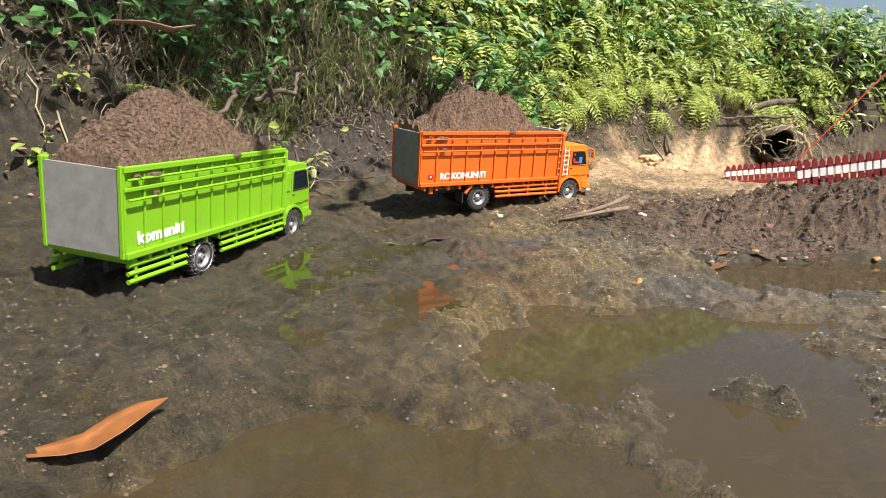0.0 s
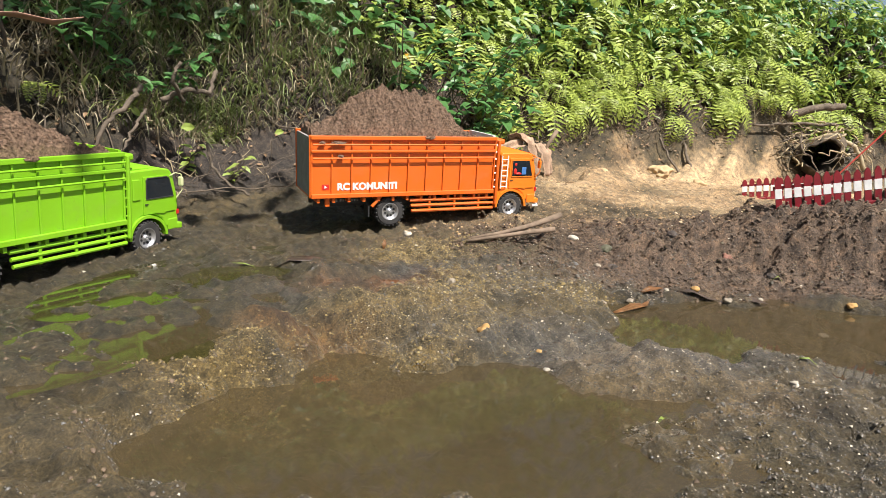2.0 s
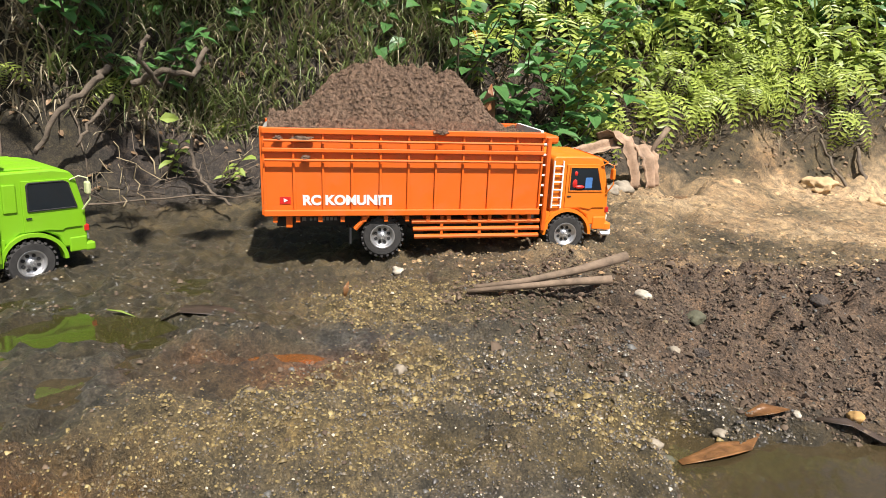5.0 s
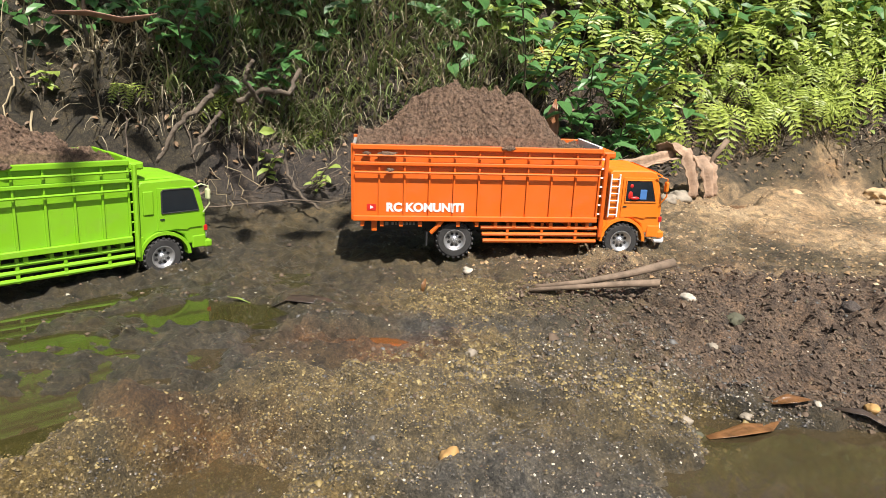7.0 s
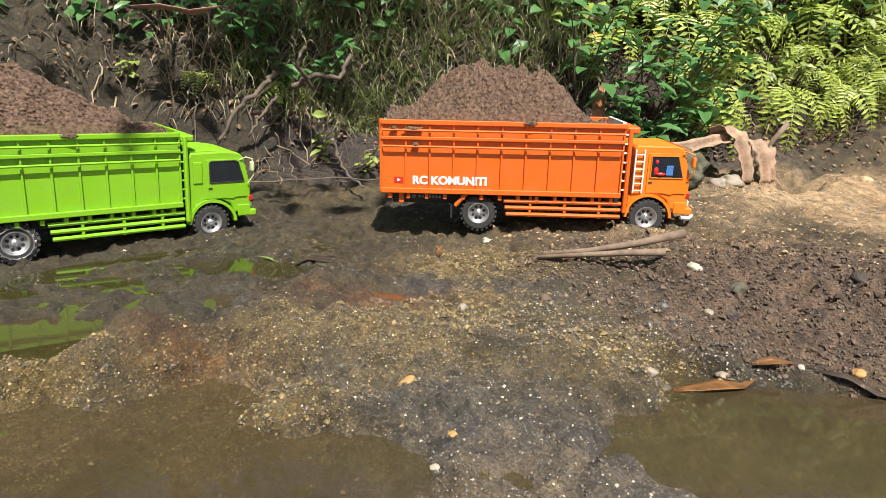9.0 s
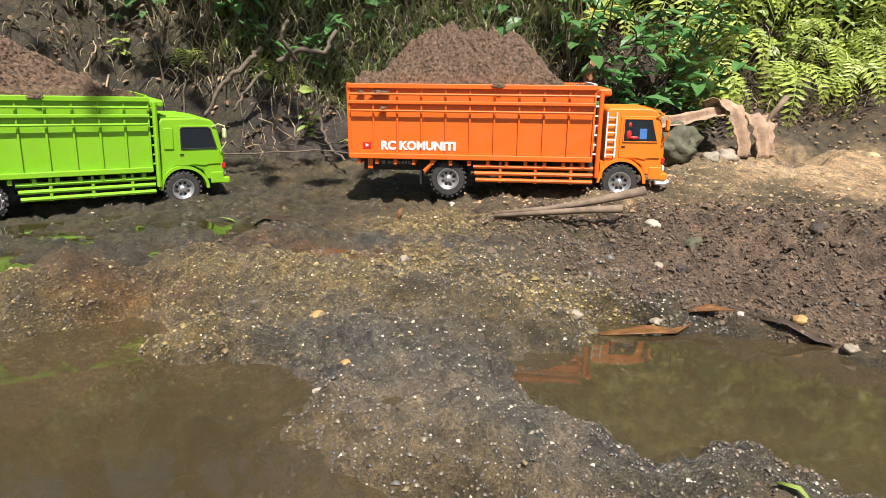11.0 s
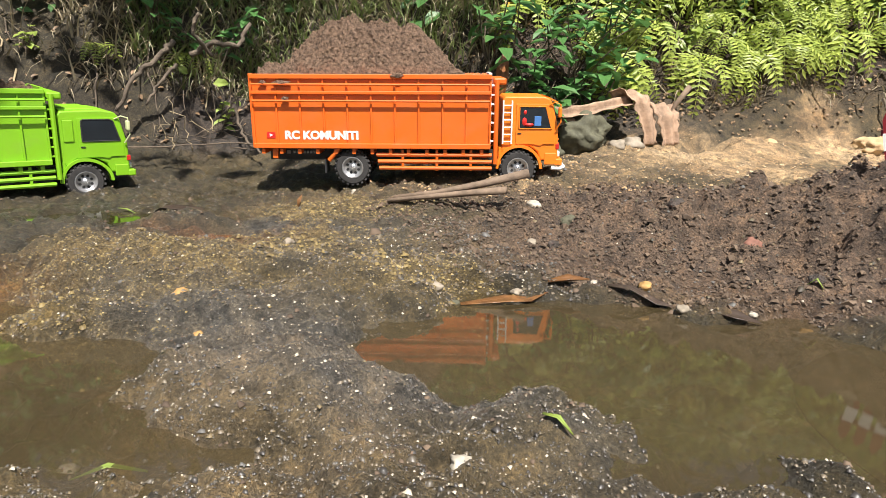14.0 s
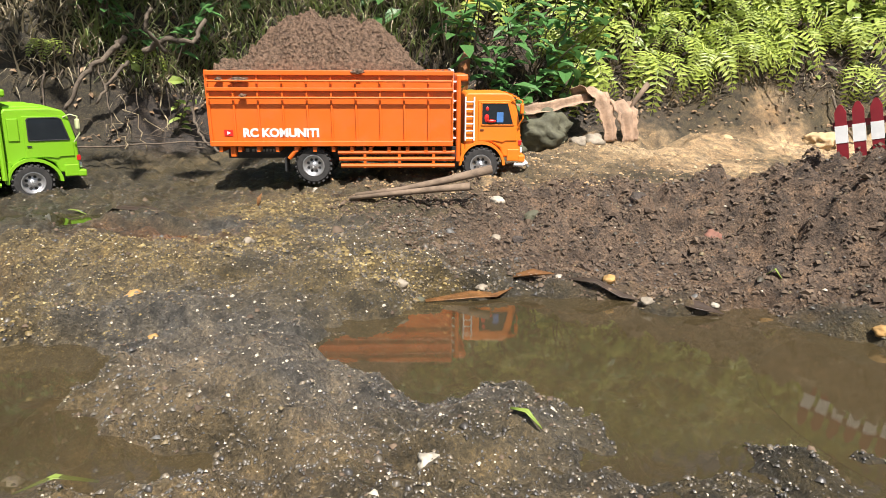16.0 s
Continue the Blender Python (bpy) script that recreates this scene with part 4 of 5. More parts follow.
def curled_leaf(points, width, mat, label, curl=0.3, name="dead_leaf"):
    """A leaf or sheath along points, cupped, with an uneven rim."""
    verts, faces = [], []
    pts = [Vector(p) for p in points]
    rng = random.Random(len(points) * 7 + int(width * 1000))
    n, rows = len(pts), 7
    for k, p in enumerate(pts):
        d = (pts[min(k + 1, n - 1)] - pts[max(k - 1, 0)]).normalized()
        s = d.cross(Vector((0, 0, 1))).normalized()
        up = s.cross(d)
        f = k / (n - 1)
        w = width * (math.sin(math.pi * min(1, 0.06 + f * 0.94)) ** 0.7 * 0.95 + 0.05) * rng.uniform(0.9, 1.1)
        for j in range(rows):
            u = j / (rows - 1) * 2 - 1
            verts.append(tuple(p + s * u * w + up * (curl * w * (u * u) + 0.04 * w * rng.uniform(-1, 1) + (0.12 * w if j == 3 else 0))))
    for k in range(n - 1):
        for j in range(rows - 1):
            a = k * rows + j
            faces.append((a, a + 1, a + rows + 1, a + rows))
    ob = from_lists(name, verts, faces, mat, None, "", True)
    so = ob.modifiers.new("thickness", "SOLIDIFY")
    so.thickness = max(0.0008, width * 0.03)
    return tagged(ob, label, "dead leaf")


BROWNLEAF = plain("brown_dead_leaf", (0.25, 0.095, 0.028), 0.42, vary=0.35, scale=18, lift=0.3)
WETLEAF = plain("wet_brown_leaf", (0.15, 0.07, 0.025), 0.3, vary=0.6, scale=40, lift=0.5)
SHEATH = plain("dried_sheath", (0.30, 0.2, 0.13), 0.8, vary=0.5, scale=22, lift=0.8, fine=0.004)
curled_leaf([on(-0.61, 0.317, 0.004), on(-0.60, 0.345, 0.008), on(-0.592, 0.372, 0.010), on(-0.583, 0.40, 0.012), on(-0.574, 0.427, 0.016), on(-0.566, 0.452, 0.026)], 0.020, BROWNLEAF, "large curled brown dead leaf on the mud")
curled_leaf([lay(-0.10, 1.74), lay(-0.088, 1.77, 0.004), lay(-0.078, 1.80, 0.006), lay(-0.068, 1.83, 0.004), lay(-0.065, 1.86)], 0.011, WETLEAF, "wet orange-brown leaf at the puddle's edge", 0.2)
curled_leaf([lay(-0.09, 1.88, 0.003), lay(-0.075, 1.905, 0.009), lay(-0.06, 1.93, 0.008)], 0.013, WETLEAF, "wet orange-brown leaf at the puddle's edge", 0.5)
curled_leaf([on(-0.70, 1.70, 0.0), on(-0.703, 1.705, 0.014), on(-0.708, 1.712, 0.028)], 0.005, WETLEAF, "small brown leaf standing in the gravel")
DARKLEAF = plain("rotten_leaf", (0.05, 0.035, 0.025), 0.4, vary=0.4)
curled_leaf([on(-0.80, 1.42, 0.002), on(-0.77, 1.45, 0.004), on(-0.74, 1.49, 0.004), on(-0.71, 1.53, 0.002)], 0.018, DARKLEAF, "dark rotten leaf in the mud", 0.06)
curled_leaf([lay(-0.03, 1.93), lay(0.0, 1.95, 0.006), lay(0.03, 1.97, 0.005), lay(0.05, 1.98)], 0.01, DARKLEAF, "dark rotten leaf at the puddle's edge")
curled_leaf([lay(0.10, 1.99), lay(0.125, 2.0, 0.004), lay(0.15, 2.02, 0.004)], 0.014, DARKLEAF, "purple-black rotten leaf at the puddle's edge")
LIME_LEAF = plain("fresh_leaf", (0.17, 0.23, 0.04), 0.5)
for a, b in (((0.13, 1.335), (0.12, 1.285)), ((0.25, 1.60), (0.275, 1.61)), ((0.135, 2.125), (0.155, 2.13)), ((-0.87, 1.37), (-0.83, 1.40))):
    curled_leaf([on(*a, 0.006), on((a[0] + b[0]) / 2, (a[1] + b[1]) / 2, 0.009), on(*b, 0.004)], 0.0026, LIME_LEAF, "fallen green blade on the mud", name="fallen_leaf")
curled_leaf([(-1.72, 1.22, 0.50), (-1.70, 1.30, 0.50), (-1.67, 1.38, 0.49), (-1.64, 1.45, 0.52)], 0.05, plain("pinkish_dead_leaf", (0.36, 0.2, 0.14), 0.7), "pinkish brown dead leaf caught on the bank")


def strip(parent, path, half, folds, depth, seed):
    """One stiff flap of the sheath along a path, folded lengthwise."""
    rng = random.Random(seed)
    pts = [Vector(p) for p in path]
    fine = [pts[k].lerp(pts[k + 1], j / 5) for k in range(len(pts) - 1) for j in range(5)] + [pts[-1]]
    verts, faces, nv = [], [], 19
    across = Vector((0.12, 1, 0)).normalized()
    for i, p in enumerate(fine):
        d = (fine[min(i + 1, len(fine) - 1)] - fine[max(i - 1, 0)]).normalized()
        side = (across - d * across.dot(d)).normalized() if abs(across.dot(d)) < 0.8 else Vector((0.8, 0, -0.6))
        up = d.cross(side).normalized()
        f = i / (len(fine) - 1)
        for j in range(nv):
            u = j / (nv - 1) * 2 - 1
            edge = 1 + 0.1 * math.sin(i * 1.7 + (3 if u > 0 else 0)) * abs(u)
            verts.append(tuple(p + side * u * half * edge * (0.75 + 0.25 * math.sin(math.pi * min(1, f + 0.2))) + up * (depth * math.sin(u * folds + 0.8 * f) + 0.0012 * rng.uniform(-1, 1))))
    for i in range(len(fine) - 1):
        for j in range(nv - 1):
            a = i * nv + j
            faces.append((a, a + 1, a + nv + 1, a + nv))
    ob = from_lists("flap", verts, faces, SHEATH, parent, "", True)
    ob.modifiers.new("thickness", "SOLIDIFY").thickness = 0.002


def sheath():
    """A dried palm sheath draped over the boulder, with hanging flaps."""
    root = tagged(new("dried_sheath"), "dried pinkish-tan palm sheath draped over a boulder", "dead leaf")
    strip(root, [(-1.075, 2.41, 0.06), (-1.07, 2.45, 0.10), (-1.06, 2.50, 0.14), (-1.04, 2.59, 0.165), (-1.01, 2.73, 0.175), (-0.99, 2.82, 0.195), (-0.97, 2.90, 0.212)], 0.034, 4.5, 0.008, 1)
    strip(root, [(-1.02, 2.70, 0.15), (-1.03, 2.60, 0.135), (-1.04, 2.50, 0.10), (-1.03, 2.43, 0.05)], 0.02, 3.0, 0.006, 5)
    strip(root, [(-1.03, 2.88, 0.215), (-0.99, 2.90, 0.236), (-0.955, 2.925, 0.215), (-0.935, 2.94, 0.16), (-0.925, 2.95, 0.12), (-0.918, 2.955, 0.07)], 0.042, 5, 0.008, 2)
    strip(root, [(-0.99, 3.015, 0.185), (-0.955, 3.02, 0.197), (-0.925, 3.025, 0.165), (-0.915, 3.03, 0.12), (-0.905, 3.035, 0.068)], 0.05, 6, 0.008, 3)


sheath()
stick([(-0.95, 3.05, 0.14), (-0.94, 3.08, 0.205), (-0.925, 3.115, 0.26)], 0.007, 0.010, WOOD, "short root stub beside the dried sheath")
curled_leaf([(-1.20, 2.545, 0.20), (-1.22, 2.555, 0.26), (-1.23, 2.565, 0.31), (-1.235, 2.575, 0.36)], 0.022, BROWNLEAF, "upright brown dead leaf behind the cab")



# ---- roots and branches on the bank ----
rng = random.Random(31)
for pts, r0, r1, label in (
        ([(-1.60, 1.42, 0.13), (-1.60, 1.47, 0.22), (-1.60, 1.54, 0.28), (-1.62, 1.6, 0.34)], 0.012, 0.02, "gnarled grey root on the bank"),
        ([(-1.56, 1.50, 0.15), (-1.57, 1.55, 0.22), (-1.60, 1.6, 0.27)], 0.008, 0.013, "gnarled grey root on the bank"),
        ([(-1.58, 1.64, 0.30), (-1.53, 1.70, 0.34), (-1.52, 1.77, 0.33), (-1.55, 1.82, 0.40)], 0.02, 0.014, "bent grey root stump on the bank"),
        ([(-1.50, 1.66, 0.42), (-1.52, 1.64, 0.36), (-1.55, 1.70, 0.30)], 0.012, 0.016, "bent grey root stump on the bank"),
        ([(-1.78, 1.30, 0.42), (-1.78, 1.305, 0.6), (-1.79, 1.31, 0.85)], 0.012, 0.010, "thin upright trunk on the bank"),
        ([(-1.70, 2.50, 0.42), (-1.69, 2.51, 0.48), (-1.70, 2.505, 0.55)], 0.018, 0.012, "pale broken stump among the grass"),
        ([(-1.33, 1.78, 0.03), (-1.40, 1.76, 0.05), (-1.48, 1.75, 0.10), (-1.52, 1.76, 0.17)], 0.008, 0.011, "broken grey branch leaning on the bank"),
        ([(-0.50, 3.92, 0.06), (-0.56, 3.95, 0.14), (-0.60, 4.0, 0.22)], 0.02, 0.014, "grey root at the sandy foot of the bank"),
        ([(-0.52, 3.85, 0.04), (-0.62, 3.84, 0.14), (-0.70, 3.88, 0.24)], 0.012, 0.01, "grey root at the sandy foot of the bank"),
        ([(-0.20, 4.60, 0.16), (-0.12, 4.64, 0.27), (0.0, 4.66, 0.32), (0.13, 4.68, 0.27), (0.2, 4.72, 0.14)], 0.022, 0.03, "pale root arching over a washed-out hollow"),
        ([(-0.34, 4.32, 0.34), (-0.2, 4.5, 0.36), (0.02, 4.62, 0.38)], 0.014, 0.02, "pale fallen trunk above the hollow"),
        ([(-0.22, 4.5, 0.40), (-0.08, 4.6, 0.46), (0.03, 4.7, 0.48)], 0.05, 0.04, "weathered pale stump above the hollow")):
    path = [q for a, c in zip(pts, pts[1:]) for q in wander(a, c, 6, 0.007, rng)[:-1]] + [Vector(pts[-1])]
    stick(path, r0 * 0.45, r1 * 0.45, DRY if "pale root" in label else BARK, label, "root", "root")
for k in range(26):
    a = (-1.40 + rng.uniform(-0.08, 0.08), 1.45 + rng.uniform(0, 0.55), 0.03 + rng.uniform(0, 0.05))
    b = (a[0] - rng.uniform(0.0, 0.12), a[1] + rng.uniform(-0.3, 0.35), a[2] + rng.uniform(0.02, 0.16))
    stick(wander(a, b, 9, 0.02, rng), 0.0016, 0.0008, BARK if k % 4 else DRY, "thin dead twig at the foot of the bank", "twig", "twig")
stick(wander((-1.38, 1.42, 0.05), (-1.26, 2.05, 0.06), 12, 0.008, rng), 0.0025, 0.0015, BARK, "long thin dead twig at the foot of the bank", "twig", "twig")


for k in range(34):
    y = rng.uniform(1.0, 2.45)
    x = float(np.interp(y, FOOT[:, 1], FOOT[:, 0])) - rng.uniform(0.25, 0.5)
    dy, dx = rng.uniform(-0.16, 0.16), rng.uniform(0.06, 0.22)
    path = []
    for j in range(9):
        f = j / 8
        path.append(on(x + dx * f + rng.uniform(-0.008, 0.008), y + dy * f + rng.uniform(-0.012, 0.012), 0.004 + 0.03 * math.sin(math.pi * f) * rng.uniform(0.3, 1)))
    r = rng.uniform(0.0014, 0.0045)
    stick(path, r, r * 0.4, DRY if k % 4 == 0 else BARK, "bare root trailing down the dark bank", "root", "root")


def hollow_log(at, turn, radius, depth):
    """A rough ring for the hollow under the roots, its darkness a black disc."""
    n, verts, faces = 40, [], []
    rings = [(0.0, 0.88), (-0.02, 0.96), (0.02, 1.06), (0.2, 1.2), (1.0, 1.3), (1.0, 0.5), (0.15, 0.84)]
    for k in range(n):
        a = 2 * math.pi * k / n
        for j, (d, r) in enumerate(rings):
            w = 1 + 0.45 * noise.noise((math.cos(a) * 0.9, math.sin(a) * 0.9, 3 + j * 0.15)) + 0.1 * noise.noise((math.cos(a) * 7, math.sin(a) * 7, j))
            verts.append((radius * r * w * math.cos(a) * 1.15, depth * d + 0.09 * noise.noise((math.cos(a) * 3, math.sin(a) * 3, 5 + j * 0.2)), radius * r * w * math.sin(a)))
    m = len(rings)
    for k in range(n):
        for j in range(m):
            p, q = k * m, ((k + 1) % n) * m
            faces.append((p + j, p + (j + 1) % m, q + (j + 1) % m, q + j))
    root = tagged(new("hollow_log"), "rough ring standing in for the dark hollow under the roots", "log")
    root.matrix_world = pose(*at, 0, 0, turn)
    from_lists("rim", verts, faces, plain("hollow_rim_brown", (0.1, 0.075, 0.05), 0.95, vary=0.5, scale=40, lift=0.8), root, "", True)
    # black disc at the back paints the hole's shade
    back = [(radius * 0.9 * math.cos(2 * math.pi * k / 20), depth * 0.96, radius * 0.8 * math.sin(2 * math.pi * k / 20)) for k in range(20)]
    from_lists("inner_wood", back, [tuple(range(20))], BLACK, root)


hollow_log((0.0, 4.5, 0.205), 8, 0.095, 0.4)
for k in range(46):
    a = rng.uniform(-0.3, 3.4)
    p = (0.0 + 0.15 * math.cos(a) * rng.uniform(0.85, 1.5), 4.47 + rng.uniform(-0.06, 0.08), 0.21 + 0.13 * math.sin(a) * rng.uniform(0.9, 1.4))
    q = (p[0] + rng.uniform(-0.16, 0.16), p[1] - rng.uniform(-0.02, 0.16), max(p[2] - rng.uniform(-0.05, 0.16), float(height(p[0], p[1])) * 0.6 + 0.06))
    r = rng.uniform(0.002, 0.006)
    stick(wander(p, q, 7, 0.02, rng), r, r * 0.5, DRY if k % 3 else BARK, "dry root tangled round the hollow", "root", "root")


# ---- plants ----
def frond(length, droop, rng, pairs=12):
    """A fern frond along +x that arches and droops."""
    verts, faces = [], []

    def quad(*ps):
        n = len(verts)
        verts.extend(tuple(p) for p in ps)
        faces.append(tuple(range(n, n + len(ps))))
    spine = []
    for k in range(pairs + 1):
        f = k / pairs
        a = 0.55 - (0.55 + droop) * f
        spine.append((spine[-1] + Vector((math.cos(a), 0, math.sin(a))) * length / pairs) if spine else Vector((0, 0, 0)))
    for k in range(pairs):
        p, q = spine[k], spine[k + 1]
        quad(p + Vector((0, -0.0011, 0)), q + Vector((0, -0.0008, 0)), q + Vector((0, 0.0008, 0)), p + Vector((0, 0.0011, 0)))
        f = k / pairs
        if f < 0.12:
            continue
        ln = length * 0.27 * (1.1 - f) ** 0.75 * min(1, f * 4.5) * rng.uniform(0.85, 1.1)
        w = length / pairs * 0.34
        for s in (-1, 1):
            d = (q - p).normalized()
            o = Vector((d.x * 0.35, s, d.z * 0.35 - 0.22 * rng.random())).normalized()
            t = p + o * ln
            mid = p + o * ln * 0.5 + Vector((0, 0, ln * 0.06))
            quad(p, mid - d * w * 0.8, t, mid + d * w)
    return verts, faces


def fern(variant):
    rng = random.Random(variant)
    root = tagged(new("fern"), "hanging light green fern on the bank", "fern", "ferns on the bank")
    n = 7
    for k in range(n):
        ln = rng.uniform(0.18, 0.36)
        v, f = frond(ln, rng.uniform(1.3, 2.2), rng)
        ob = from_lists("frond", v, f, FERN, root)
        ob.matrix_local = pose(0, 0, 0, rng.uniform(-15, 15), rng.uniform(-10, 20), -75 + 150 * k / (n - 1) + rng.uniform(-10, 10))
    return root


def leaf_into(verts, faces, base, way, normal, length, width):
    """A folded leaf of six points."""
    way = Vector(way).normalized()
    side = way.cross(Vector(normal)).normalized()
    up = side.cross(way)
    n = len(verts)
    b = Vector(base)
    for p in (b, b + way * length * 0.35 + side * width + up * width * 0.35, b + way * length * 0.4, b + way * length * 0.35 - side * width + up * width * 0.35,
              b + way * length * 0.75 + side * width * 0.7 + up * width * 0.1, b + way * length * 0.75 - side * width * 0.7 + up * width * 0.1, b + way * length - up * width * 0.5):
        verts.append(tuple(p))
    faces.extend([(n, n + 1, n + 2), (n, n + 2, n + 3), (n + 1, n + 4, n + 2), (n + 2, n + 5, n + 3), (n + 2, n + 4, n + 6), (n + 2, n + 6, n + 5)])


def lone_leaf(at, way, normal, length, width, label):
    """One broad cupped leaf on a bent stalk."""
    v, f = [], []
    leaf_into(v, f, at, way, normal, length, width)
    root = tagged(new("seedling"), label, "seedling")
    from_lists("leaf", v, f, BUSH, root)
    part("stalk", tube([(at[0] - 0.03, at[1] + 0.01, float(height(at[0] - 0.03, at[1] + 0.01))), (at[0] - 0.012, at[1], at[2] - 0.02), at], 0.0016), BARK, root)


def shrub(at, size, leaf_len, mat, seed, label, stems=5, per=8):
    rng = random.Random(seed)
    root = tagged(new("shrub"), label, "shrub", "broad-leaved shrubs on the bank")
    root.location = at
    for s in range(stems):
        a = rng.uniform(0, 6.28)
        tip = Vector((0.35 * math.cos(a) + 0.35, 0.5 * math.sin(a) - 0.15, rng.uniform(0.4, 1.0))) * size
        pts = wander((0, 0, 0), tip, 6, size * 0.05, rng, -size * 0.08)
        part("stem", tube(pts, [0.004 * (1 - k / 8) for k in range(7)], 5), BARK, root)
        for k in range(per):
            f = 0.25 + 0.75 * k / per
            i = min(int(f * 6), 5)
            p = pts[i].lerp(pts[i + 1], f * 6 - i)
            b = a + (k % 2) * math.pi + rng.uniform(-0.7, 0.7) + k
            way = Vector((math.cos(b) * 0.8 + 0.3, math.sin(b) * 0.8 - 0.1, rng.uniform(-0.45, 0.35)))
            v, fc = [], []
            leaf_into(v, fc, p, way, (0.2, -0.1, 1), leaf_len * rng.uniform(0.6, 1.15), leaf_len * 0.27)
            from_lists("leaf", v, fc, mat, root)
    return root


def bank_spots(seed, count, y0, y1, d0, d1):
    """Scattered places on the bank, between two distances from its foot."""
    rng = np.random.default_rng(seed)
    y = rng.uniform(y0, y1, count * 12)
    x = np.interp(y, FOOT[:, 1], FOOT[:, 0]) - rng.uniform(0, 1.9 if y1 < 6 else 3.2, count * 12)
    d, w = along(x, y, FOOT)
    keep = (d > d0) & (d < d1) & ~((np.abs(x - 0.03) < 0.12) & (np.abs(y - 4.45) < 0.3))
    return np.stack([x, y, d], -1)[keep][:count].tolist()


def downhill(x, y):
    e = 0.04
    gx = float(height(x + e, y) - height(x - e, y))
    gy = float(height(x, y + e) - height(x, y - e))
    return math.degrees(math.atan2(-gy, -gx))


lone_leaf((-1.575, 1.70, 0.215), (0.25, 0.9, 0.1), (0.8, -0.3, 0.5), 0.05, 0.015, "broad light green leaf at the foot of the bank")
lone_leaf((-1.50, 2.02, 0.20), (0.3, 0.6, 0.2), (0.8, -0.3, 0.5), 0.036, 0.011, "small pale green leaf at the foot of the bank")
lone_leaf((-1.72, 1.62, 0.26), (0.3, 0.7, -0.5), (0.8, -0.3, 0.5), 0.036, 0.012, "broad light green leaf hanging on the bank")

FERNS = [fern(k) for k in range(4)]
rng = random.Random(12)
for k, (x, y, d) in enumerate(bank_spots(12, 190, 2.85, 5.2, 0.24, 0.95)):
    m = pose(x, y, float(height(x, y)) + 0.06, 0, rng.uniform(-10, 30), downhill(x, y) + rng.uniform(-40, 40)) @ Matrix.Scale(rng.uniform(0.55, 1.05), 4)
    if k < 4:
        FERNS[k].matrix_world = m
    else:
        copy_thing(FERNS[k % 4], m)
for k, (x, y, d) in enumerate(bank_spots(13, 46, 3.0, 4.7, 0.14, 0.3)):
    copy_thing(FERNS[k % 4], pose(x, y, float(height(x, y)) + 0.12, 0, rng.uniform(10, 40), downhill(x, y) + rng.uniform(-30, 30)) @ Matrix.Scale(rng.uniform(0.6, 0.95), 4))
for x, y, s in ((-1.82, 1.66, 0), (-1.86, 1.4, 1), (-1.78, 2.0, 2)):
    copy_thing(FERNS[s], pose(x, y, float(height(x, y)) + 0.02, 0, 10, downhill(x, y)) @ Matrix.Scale(0.6, 4))

for k, (x, y, up, size, ll) in enumerate(((-1.24, 2.75, 0, 0.42, 0.085), (-1.20, 2.62, -0.05, 0.34, 0.085), (-1.34, 2.7, 0.1, 0.5, 0.08), (-1.18, 2.86, 0.05, 0.42, 0.075), (-1.30, 2.9, 0.12, 0.5, 0.07), (-1.45, 2.65, 0.2, 0.4, 0.08), (-1.3, 3.05, 0.2, 0.4, 0.07),
                                          (-1.85, 1.55, 0.1, 0.4, 0.07), (-1.78, 1.75, 0.12, 0.4, 0.06), (-1.62, 1.72, -0.04, 0.14, 0.045), (-1.56, 1.86, -0.04, 0.15, 0.04), (-1.9, 1.2, 0.02, 0.1, 0.04), (-1.8, 1.05, 0.0, 0.1, 0.045))):
    shrub((x, y, float(height(x, y)) + min(up, 0)), size, ll, LEAF if ll > 0.05 else BUSH, k + 50, "dark green broad-leaved shrub on the bank" if ll > 0.05 else "small bright green seedling on the bank", 5 if size > 0.2 else 3, 9 if size > 0.2 else 4)
v, f = [], []
leaf_into(v, f, (-1.53, 2.76, 0.53), (0.2, 0.5, -0.35), (1, -0.2, 0.6), 0.075, 0.02)
tagged(from_lists("yellow_leaf", v, f, plain("yellowing_leaf", (0.55, 0.30, 0.03), 0.5), None), "yellowing leaf hanging on a shrub", "leaf")


def undergrowth(name, label, count, area, mat, size, seed, lift=(0.0, 0.12), slim=0.3):
    rng = random.Random(seed)
    v, f = [], []
    y0, y1, d0, d1 = area
    for x, y, d in bank_spots(seed, count, y0, y1, d0, d1):
        a = rng.uniform(-1.4, 1.4) - 0.5
        way = (math.cos(a), math.sin(a), rng.uniform(-0.8, 0.5))
        v0 = len(v)
        leaf_into(v, f, (x, y, rng.uniform(*lift)), way, (0.5, -0.3, 0.8), rng.uniform(0.5, 1.2) * size, size * slim * rng.uniform(0.7, 1.1))
    arr = np.array(v).reshape(-1, 7, 3)
    h = height(arr[:, 0, 0], arr[:, 0, 1])
    arr[:, :, 2] += h[:, None]
    ob = from_lists(name, [tuple(p) for p in arr.reshape(-1, 3)], f, mat)
    return tagged(ob, label, "undergrowth", kind="stuff")


undergrowth("undergrowth", "dense light green undergrowth on the sunny bank", 7500, (3.2, 8.6, 0.22, 2.4), BUSH, 0.08, 1, (0.0, 0.24), 0.2)
undergrowth("undergrowth", "leafy undergrowth above the dark cut of the bank", 1200, (2.6, 3.4, 0.34, 1.2), BUSH, 0.06, 41, (0.0, 0.16), 0.25)
undergrowth("undergrowth", "darker leafy undergrowth on the bank", 4200, (2.4, 8.6, 0.34, 2.4), LEAF, 0.09, 2, (0.0, 0.2))
undergrowth("undergrowth", "small leafy plants among the ferns", 2200, (3.1, 5.2, 0.2, 0.7), BUSH, 0.04, 31, (0.0, 0.1))
